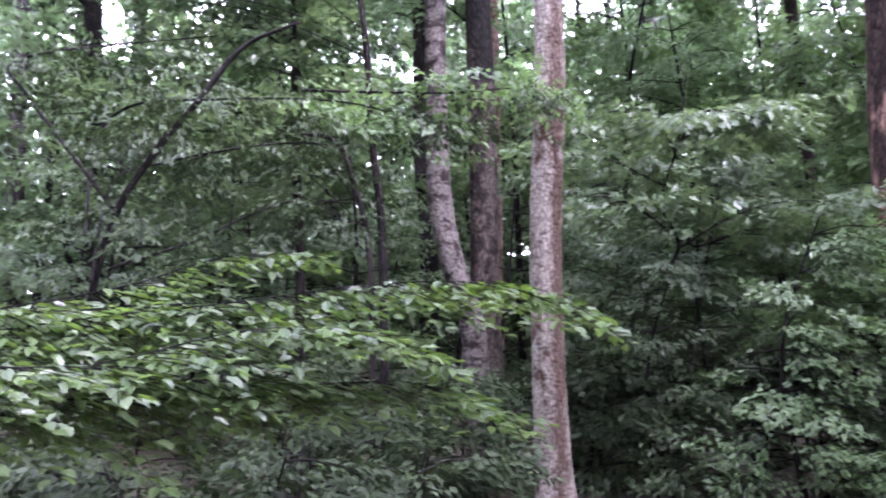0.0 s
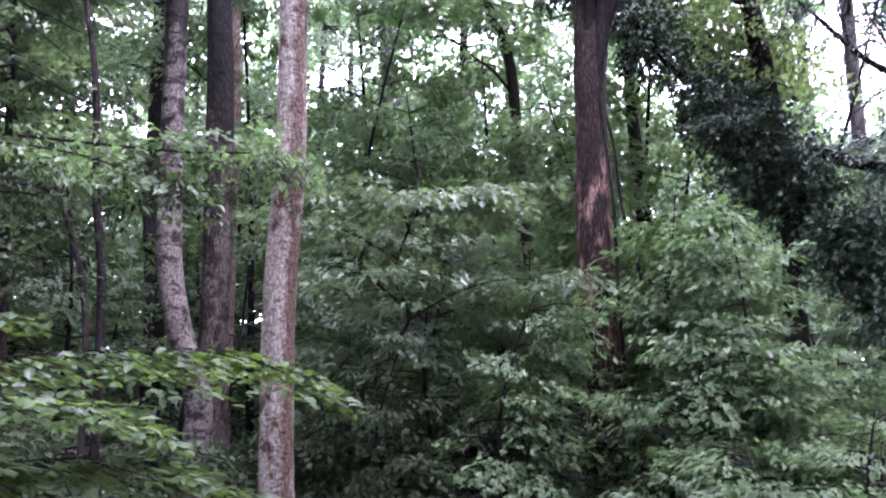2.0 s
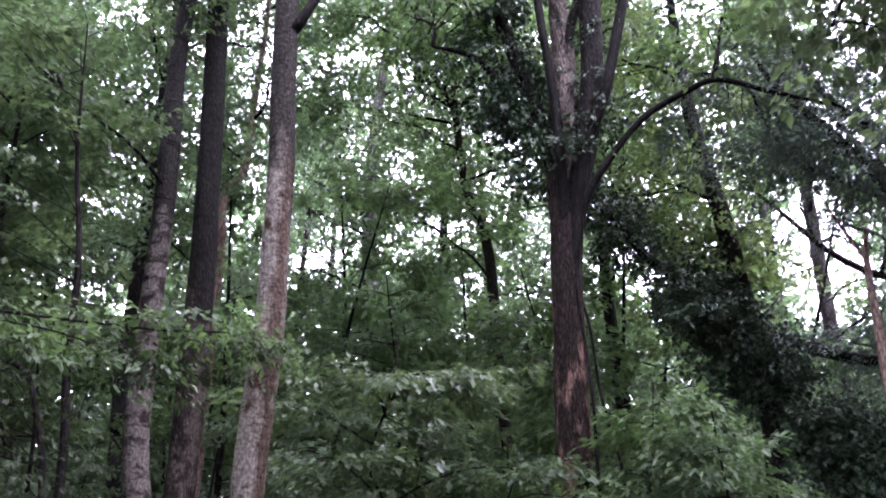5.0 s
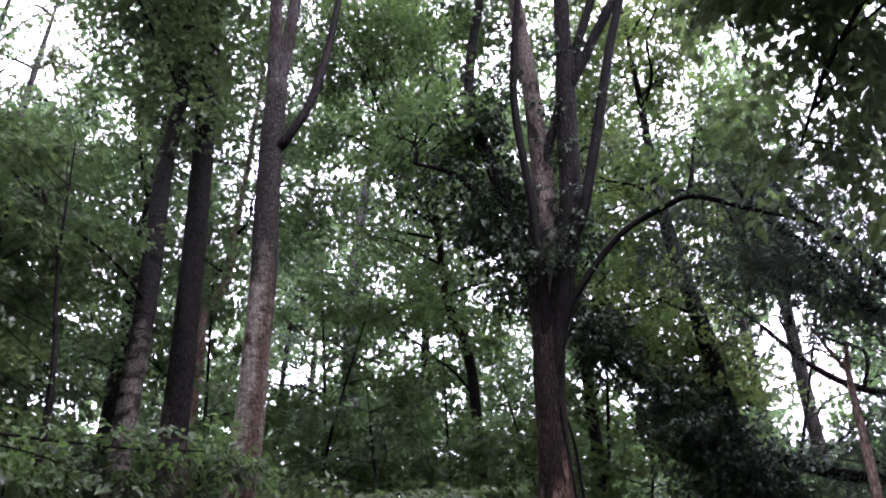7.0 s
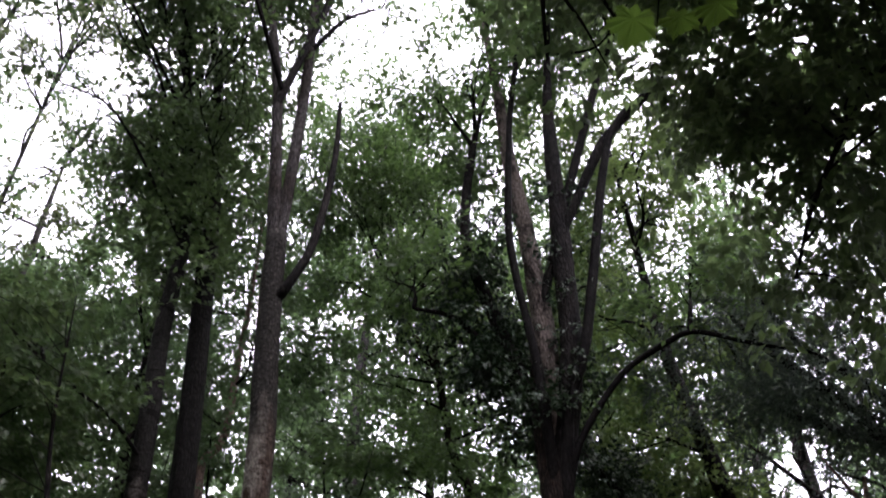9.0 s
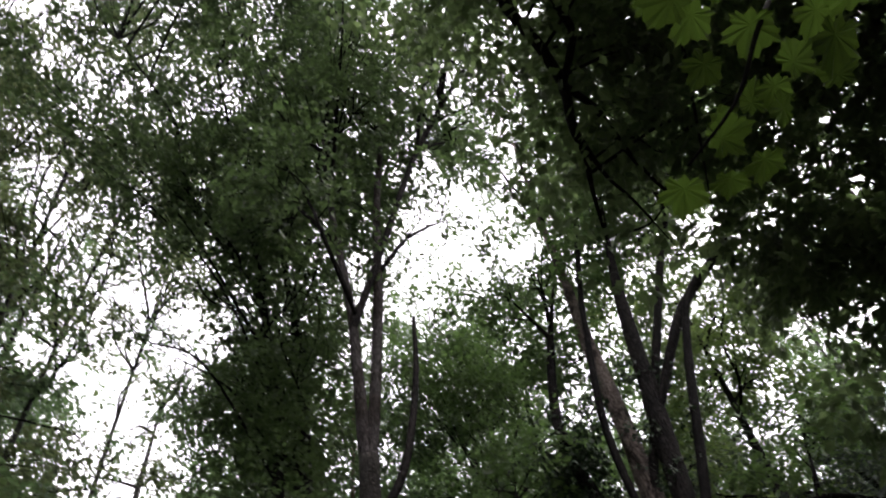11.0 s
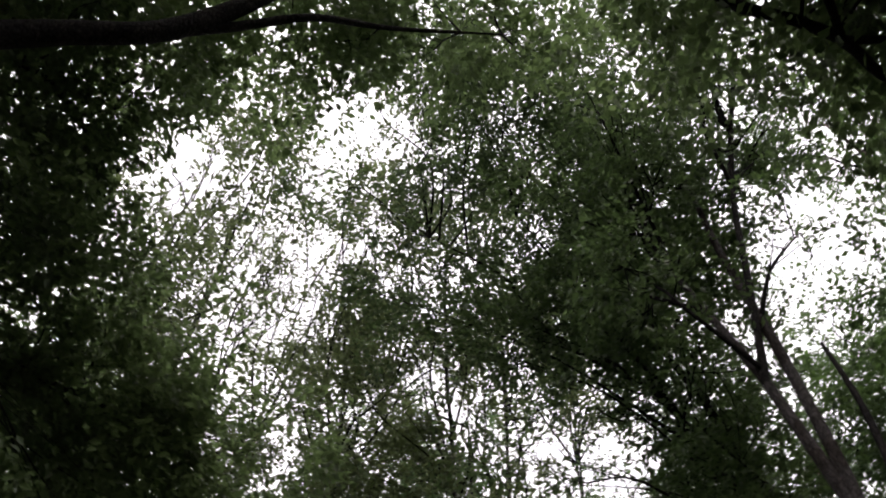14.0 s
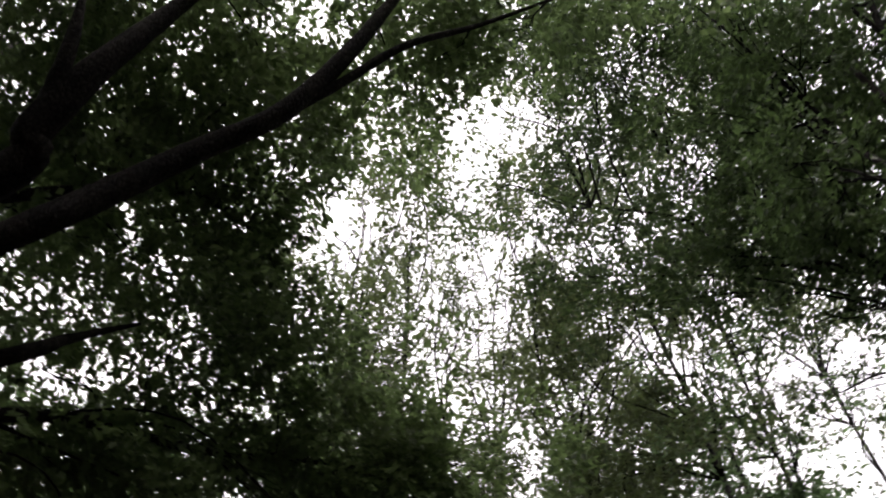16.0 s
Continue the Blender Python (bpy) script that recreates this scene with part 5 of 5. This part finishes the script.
def fir_tree():
    t = thing("fir_tree", (8.6, 6.0, 0), "dark fine-leaved conifer with long level limbs", "tree")
    S = [(8.6, 6.0, -0.2), (8.6, 6.0, 3.0), (8.5, 6.05, 6.5), (8.4, 6.1, 10.0), (8.3, 6.1, 13.0)]
    trunk(t, S, (0.24, 0.2, 0.17, 0.12, 0.04), BARK_DARK, 18)
    right = [(8.6, 6.1, 3.9), (8.35, 7.1, 4.0), (8.05, 7.5, 4.06), (7.68, 7.87, 4.22), (7.46, 8.08, 4.35), (7.3, 8.2, 4.5)]
    fork = [(8.58, 6.2, 4.7), (8.35, 7.0, 4.95), (8.14, 7.4, 5.15), (7.84, 7.72, 5.51), (7.49, 8.05, 6.11), (7.16, 8.35, 6.66)]
    high = [(8.5, 6.1, 5.4), (8.1, 6.6, 5.7), (7.6, 7.0, 6.1), (7.2, 7.3, 6.4), (6.8, 7.5, 7.2)]
    limb_part(t, right, (0.09, 0.08, 0.075, 0.06, 0.03), BARK_DARK)
    limb_part(t, fork, (0.06, 0.05, 0.045, 0.03, 0.012), BARK_RED)
    limb_part(t, high, (0.09, 0.07, 0.05, 0.015), BARK_DARK)
    clumps = []
    for az, el, d, r in [(43, 30, 11.0, 0.8), (46, 29, 10.5, 0.8), (49, 30, 10.2, 0.9), (47, 25.5, 10.5, 0.8), (50, 25, 10.0, 0.8), (43.5, 26, 11.0, 0.6), (49.5, 21, 10.2, 0.6), (48, 33, 10.8, 0.6),
                         (51, 34, 10.4, 0.8), (44, 14, 11.5, 0.6), (48, 13.5, 11.0, 0.6), (51, 15.5, 10.5, 0.6), (50, 11, 11.0, 0.8), (53, 40, 10.0, 0.9), (52, 28, 10.0, 0.9), (41.5, 31, 11.2, 0.7), (50, 27.5, 10.0, 0.9), (53, 23, 10.0, 0.8), (47.5, 22.5, 10.2, 0.7)]:
        clumps.append((*spot(az, el, d), 1.1 * r, 1.1 * r, r * 0.33))
    for az, el in ((46.5, 29.5), (50.0, 31.0), (43.5, 30.5)):
        rising = [tuple(spot(az + 6.5, el - 8.5, 9.9)), tuple(spot(az + 3.5, el - 4.0, 10.1)), tuple(spot(az, el, 10.3)), tuple(spot(az - 2.5, el + 5.5, 10.5))]
        limb_part(t, rising, (0.06, 0.05, 0.035, 0.012), BARK_DARK)
    crown(t, [S, right, fork, high], clumps, SPRAY_FINE, LEAF_FIR, BARK_TWIG, 8, 5, 0.95, 0.03, (-0.2, 0.15))


def dead_stem():
    t = thing("dead_stem", (*spot(47.6, 0, 9.0)[:2], 0), "bare pinkish dead stem with a broken fork", "dead tree")
    p = [tuple(spot(47.6, 0, 9.0) * np.array((1, 1, 0)) - np.array((0, 0, 0.1))), tuple(spot(47.6, 5, 9.0)), tuple(spot(47.6, 12.1, 9.2)), tuple(spot(47.6, 14.7, 9.3)), tuple(spot(47.6, 18.7, 9.5)), tuple(spot(47.9, 20.6, 9.6))]
    trunk(t, p, (0.065, 0.05, 0.04, 0.02), WOOD_DEAD, 10)
    limb_part(t, [p[4], tuple(spot(46.4, 21.0, 9.6)), tuple(spot(45.4, 23.3, 9.8))], (0.025, 0.015, 0.006), WOOD_DEAD)


maple_tree()
fir_tree()
dead_stem()


# ---- the leafy branches in front ----
def leaf_mesh():
    me = bpy.data.meshes.new("beech_leaf")
    me.from_pydata([(0, 0, 0), (0.35, 0, 0.0), (0.7, 0, -0.03), (1, 0, -0.15), (0.28, 0.27, 0.07), (0.68, 0.22, 0.03), (0.28, -0.27, 0.07), (0.68, -0.22, 0.03), (-0.09, 0, -0.01)], [],
                   [(0, 1, 4), (1, 2, 5, 4), (2, 3, 5), (0, 6, 1), (1, 6, 7, 2), (2, 7, 3), (8, 1, 0)])
    me.materials.append(LEAF_SINGLE)
    return me


def leafy_branch(t, line, radii, twigs, reach, singles, leaf, droop=0.0):
    """A level branch: side twigs to both sides, leaves along them; the first ones single, the rest joined."""
    line = [np.array(q) + (rng.normal(0, 0.03, 3) if 0 < k < len(line) - 1 else 0) for k, q in enumerate(line)]
    b = limb_part(t, line, [0.62 * q for q in radii], BARK_TWIG, "branch")
    S = smooth_line(line, 12)
    base = np.array(t.location)
    wood, frames = [], []
    for k in range(twigs):
        u = 0.12 + 0.88 * (k + rng.uniform(0, 0.6)) / twigs
        i = min(int(u * (len(S) - 1)), len(S) - 2)
        a, d = S[i], S[i + 1] - S[i]
        h = np.arctan2(d[1], d[0]) + (1 if k % 2 else -1) * rng.uniform(0.35, 1.1)
        n = reach * rng.uniform(0.6, 1.15) * (1.15 - 0.6 * u)
        e = a + np.array([np.cos(h) * n, np.sin(h) * n, -n * rng.uniform(droop, droop + 0.34)])
        wood.append(tube([a, (a + e) / 2 + np.array([0, 0, 0.04 * n]), e], (0.0024, 0.0018, 0.001), 4, 3))
        for i, q in enumerate(np.arange(0.1, 1.04, 0.03 / n)):
            side = 1 if i % 2 else -1
            frames.append((a + (e - a) * q + rng.normal(0, 0.01, 3), h + side * rng.uniform(0.5, 1.1) * (q < 0.95), rng.normal(-0.16, 0.2), rng.normal(0, 0.24), rng.uniform(0.05, 0.08)))
    part("twigs", join(wood), BARK_TWIG, t, kind="stuff")
    order = rng.permutation(len(frames))
    for k in order[:singles]:
        p, h, r, roll, s = frames[k]
        M = turn(np.array([h]), np.array([r]), np.array([roll]))[0]
        ob = new("leaf", leaf)
        ob.parent = b
        ob.matrix_basis = Matrix.Translation(Vector(p - base)) @ Matrix(M.tolist()).to_4x4() @ Matrix.Scale(s, 4)
    rest = [frames[k] for k in order[singles:]]
    if rest:
        M = turn(np.array([f[1] for f in rest]), np.array([f[2] for f in rest]), np.array([f[3] for f in rest]))
        L = np.einsum("nij,vj->nvi", M, OVAL) * np.array([f[4] for f in rest])[:, None, None] + np.array([f[0] for f in rest])[:, None]
        i = (np.arange(len(L)) * 6)[:, None]
        part("leaves", (L.reshape(-1, 3), np.concatenate([i + np.array([[0, 1, 2, 3]]), i + np.array([[0, 3, 4, 5]])])), LEAF_BEECH, t, kind="stuff")


def beech_sapling():
    t = thing("beech_sapling", (-2.7, 3.0, 0), "young beech holding out level branches of fresh green leaves", "sapling")
    stem = [(-2.7, 3.0, -0.1), (-2.65, 3.02, 0.9), (-2.72, 3.0, 1.6), (-2.7, 3.05, 2.6)]
    trunk(t, stem, (0.045, 0.035, 0.028, 0.01), BARK_GREY, 12, name="stem")
    leaf = leaf_mesh()
    upper = [
        ([(-2.7, 3.0, 1.5), (-1.83, 3.1, 1.51), (-1.41, 3.31, 1.57), (-0.9, 3.49, 1.62), (-0.44, 3.57, 1.71), (0.04, 3.6, 1.71), (0.35, 3.58, 1.66), (0.61, 3.55, 1.57)], (0.008, 0.006, 0.005, 0.003, 0.0015), 96, 0.55, 100),
        ([(-2.68, 3.0, 1.2), (-1.72, 2.93, 1.26), (-1.4, 3.1, 1.24), (-1.04, 3.24, 1.25), (-0.41, 3.37, 1.34), (-0.05, 3.4, 1.29), (0.22, 3.39, 1.17)], (0.007, 0.006, 0.004, 0.003, 0.0015), 96, 0.55, 100),
    ]
    lower = [
        ([(-2.68, 3.02, 1.4), (-1.75, 2.7, 1.4), (-1.22, 2.96, 1.43), (-0.72, 3.12, 1.48), (-0.36, 3.18, 1.48), (-0.05, 3.2, 1.38)], (0.007, 0.005, 0.004, 0.0015), 90, 0.5, 60),
        ([(-2.7, 3.0, 1.45), (-1.9, 2.85, 1.44), (-1.3, 2.98, 1.4), (-0.85, 3.12, 1.36), (-0.45, 3.2, 1.3)], (0.007, 0.005, 0.004, 0.0015), 80, 0.5, 30),
        ([(-2.7, 3.0, 1.55), (-2.0, 3.1, 1.6), (-1.5, 3.3, 1.62), (-1.1, 3.45, 1.6), (-0.7, 3.5, 1.55)], (0.007, 0.005, 0.004, 0.0015), 80, 0.5, 30),
        ([(-2.7, 3.0, 1.65), (-1.97, 3.37, 1.61), (-1.4, 3.64, 1.66), (-0.96, 3.78, 1.76), (-0.58, 3.86, 1.84)], (0.009, 0.007, 0.005, 0.002), 44, 0.45, 20),
    ]
    for k, (line, radii, twigs, reach, singles) in enumerate(upper + lower):
        leafy_branch(t, line, radii, twigs, reach, singles, leaf, 0.16 if k < 2 else 0.04)


beech_sapling()


def bare_limbed_tree():
    """A dark understorey tree with long bare limbs and thin leafage at their ends."""
    t = thing("bare_limbed_tree", (-2.2, 4.7, 0), "dark thin understorey tree with long bare slanting limbs", "tree")
    stem = [(-2.2, 4.7, -0.1), (-2.1, 4.75, 1.0), (-1.93, 4.83, 2.01), (-1.72, 4.91, 2.48), (-1.47, 4.99, 2.84), (-1.22, 5.05, 3.19), (-0.89, 5.12, 3.37)]
    trunk(t, stem, (0.026, 0.024, 0.022, 0.018, 0.009), BARK_TWIG, 10, name="stem")
    limbs = [[(-1.88, 4.63, 1.9), (-2.3, 5.5, 2.7), (-2.08, 5.63, 2.96), (-1.52, 5.8, 3.05), (-0.98, 5.85, 3.07), (-0.55, 5.57, 2.92), (-0.03, 5.6, 2.83)],
             [(-0.98, 5.85, 3.07), (-0.45, 5.8, 3.1), (-0.02, 5.8, 3.14), (0.3, 5.79, 3.17), (0.7, 5.75, 3.13)],
             [(-1.9, 4.63, 1.7), (-2.1, 5.4, 2.4), (-1.94, 5.68, 2.54), (-1.4, 5.83, 2.73), (-0.98, 5.92, 2.8), (-0.66, 5.96, 2.73)],
             [(-1.86, 4.64, 2.1), (-2.6, 5.1, 2.9), (-2.83, 5.29, 3.15), (-2.57, 5.42, 3.28), (-2.19, 5.58, 3.39), (-1.6, 5.8, 3.5)],
             [(-1.88, 4.63, 1.8), (-1.5, 5.0, 2.0), (-1.0, 5.2, 2.25), (-0.5, 5.4, 2.3)]]
    P, H = [], []
    for l in limbs:
        l = [np.array(q) + rng.normal(0, 0.035, 3) for q in l]
        limb_part(t, l, (0.012, 0.01, 0.008, 0.003), BARK_TWIG)
        S = smooth_line(l, 8)
        p = S[rng.integers(len(S) // 4, len(S), 36)]
        P.append(p + rng.normal(0, 0.1, p.shape) - np.array((0, 0, 0.06))), H.append(rng.uniform(0, 6.28, len(p)))
    foot = smooth_line(stem[1:5], 12)
    P.append(np.repeat(foot, 2, 0) + rng.normal(0, 0.22, (2 * len(foot), 3)) + np.array((0, -0.1, 0))), H.append(rng.uniform(0, 6.28, 2 * len(foot)))
    P, H = np.vstack(P), np.concatenate(H)
    part("leaves", leaves_at(P, H, rng.uniform(-0.7, 0.0, len(P)), SPRAY_NEAR, 0.66, False, 0.2), LEAF_SHADED, t, kind="stuff")
    ends = np.vstack([smooth_line(l, 8)[-20:] for l in limbs[:2]])
    ends = ends + rng.normal(0, 0.07, ends.shape)
    part("leaves", leaves_at(ends, rng.normal(-0.3, 0.8, len(ends)), rng.uniform(-0.35, 0.05, len(ends)), SPRAY_NEAR, 0.9, False, 0.2), LEAF_BRIGHT, t, "pale green leaves at the limb ends", kind="stuff")


def thin_stems():
    for line, r in [([(-0.5, 7.48, -0.1), (-0.54, 7.48, 2.19), (-0.64, 7.47, 3.12), (-0.71, 7.47, 4.11), (-0.88, 7.45, 5.1), (-1.0, 7.4, 6.4)], 0.042),
                    ([(-0.6, 7.4, -0.1), (-0.64, 7.47, 1.9), (-0.8, 7.46, 2.73), (-1.05, 7.43, 3.13), (-1.75, 7.29, 3.01), (-2.55, 7.05, 2.72)], 0.03)]:
        t = thing("thin_dark_tree", (line[0][0], line[0][1], 0), "thin dark understorey stem with sparse level leafage", "tree", "understorey")
        trunk(t, line, (r, r * 0.9, r * 0.6, 0.006), BARK_DARK, 10, name="stem")
        S = smooth_line(line, 8)
        P = S[rng.integers(len(S) // 2, len(S), 90)] + rng.normal(0, 0.7, (90, 3)) * np.array((1, 0.7, 0.6)) + np.array((-0.4, 0.3, 0.2))
        P = P[np.degrees(np.arctan2(P[:, 0], P[:, 1])) < -5.0]
        wood = []
        for p in P[::4]:
            a = S[(np.linalg.norm(S - p, axis=1) + 2 * np.maximum(0, S[:, 2] - p[2] + 0.5)).argmin()]
            m = (a + p) / 2 + np.array((*rng.normal(0, 0.12, 2), rng.uniform(0.05, 0.25)))
            wood.append(tube([a, m, p], (0.006, 0.004, 0.002), 4, 5))
        part("leaves", leaves_at(P, rng.uniform(0, 6.28, len(P)), rng.uniform(-0.3, 0.1, len(P)), SPRAY_UNDER, 1.0, True, 0.2), LEAF_UNDER, t, kind="stuff")
        part("twigs", join(wood), BARK_TWIG, t, kind="stuff")


bare_limbed_tree()
thin_stems()


def hornbeam():
    """A leafy understorey tree beside the twin stems."""
    line = [(-1.5, 8.6, -0.1), (-1.45, 8.6, 1.8), (-1.5, 8.5, 3.2), (-1.55, 8.5, 4.8), (-1.6, 8.4, 6.5)]
    t = thing("hornbeam", (-1.5, 8.6, 0), "understorey tree with level sprays of fresh green leaves", "tree", "understorey")
    trunk(t, line, (0.06, 0.05, 0.035, 0.012), BARK_DARK, 10)
    clumps = [(*spot(az - 4.5, el, d), 0.85, 0.85, 0.35) for az, el, d in
              ((-10, 28, 10.2), (-7, 25, 10), (-12, 24, 10), (-5, 21, 9.6), (-12, 18.5, 9.6), (-8, 19, 9.4), (-4, 26, 10), (-15, 28, 10.2), (-9, 32, 10.6), (-17, 22, 9.8))]
    crown(t, [line], clumps, SPRAY_UNDER, LEAF_FAR, BARK_TWIG, 8, 5, 1.0, 0.016, (-0.3, 0.15), kept=0.4)


hornbeam()


# ---- climbers and a crooked young tree between the trunks ----
def liana():
    t = thing("liana", (4.95, 8.2, 0), "thin dark climber winding up beside the stout trunk", "climber")
    line = [(5.0, 8.1, -0.1), (4.98, 8.1, 1.4), (4.95, 8.12, 2.6), (4.83, 8.18, 3.2), (4.76, 8.22, 3.6), (4.7, 8.25, 4.25), (4.6, 8.31, 4.8), (4.45, 8.2, 5.5)]
    trunk(t, line, (0.022, 0.02, 0.018, 0.012), BARK_DARK, 8, 0.06, 0.0, "stem")


def vine():
    t = thing("vine", (4.2, 7.25, 0), "dark woody vine clinging to the stout trunk", "climber")
    line = [(4.2, 7.24, -0.1), (4.2, 7.25, 1.5), (4.15, 7.27, 2.6), (4.15, 7.29, 3.2), (4.1, 7.31, 3.8), (4.03, 7.32, 4.4), (4.08, 7.33, 5.2)]
    trunk(t, line, (0.02, 0.018, 0.016, 0.01), BARK_DARK, 8, 0.06, 0.0, "stem")


def crooked_sapling():
    t = thing("crooked_sapling", (1.25, 7.75, 0), "crooked dark sapling with spreading level branches", "sapling", "understorey")
    stem = [(1.25, 7.75, -0.1), (1.5, 7.68, 0.9), (1.83, 7.58, 1.7), (2.1, 7.5, 2.13), (1.97, 7.54, 2.56), (2.12, 7.5, 3.1), (2.2, 7.5, 3.7)]
    trunk(t, stem, (0.028, 0.024, 0.018, 0.012, 0.006), BARK_DARK, 10, name="stem")
    limbs = [[(2.1, 7.5, 2.13), (2.45, 7.3, 2.36), (2.84, 7.05, 2.49), (3.3, 6.85, 2.47)], [(1.5, 7.68, 0.9), (1.35, 7.7, 1.4), (1.5, 7.66, 1.7), (1.7, 7.6, 1.86)],
             [(2.0, 7.54, 2.7), (1.5, 7.6, 2.95), (1.1, 7.6, 3.0)], [(2.12, 7.5, 3.1), (2.6, 7.4, 3.3), (3.1, 7.3, 3.25)], [(2.0, 7.5, 2.3), (1.6, 7.2, 2.5), (1.3, 7.0, 2.45)],
             [(2.1, 7.5, 2.95), (1.9, 7.2, 3.2), (1.66, 7.01, 3.28), (1.14, 7.11, 3.21)], [(2.12, 7.5, 3.05), (2.18, 7.1, 3.25), (2.4, 6.8, 3.2), (2.65, 6.69, 3.05)]]
    P, H = [], []
    for l in limbs:
        limb_part(t, l, (0.014, 0.011, 0.008, 0.003), BARK_DARK)
        S = smooth_line(l, 8)
        p = S[rng.integers(2, len(S), 19)]
        P.append(p + rng.normal(0, 0.15, p.shape) * np.array((1, 1, 0.35))), H.append(rng.uniform(0, 6.28, len(p)))
    P, H = np.vstack(P), np.concatenate(H)
    part("leaves", leaves_at(P, H, rng.uniform(-0.3, 0.1, len(P)), SPRAY_UNDER, 1.0, False, 0.2), LEAF_UNDER, t, kind="stuff")


liana()
vine()
crooked_sapling()
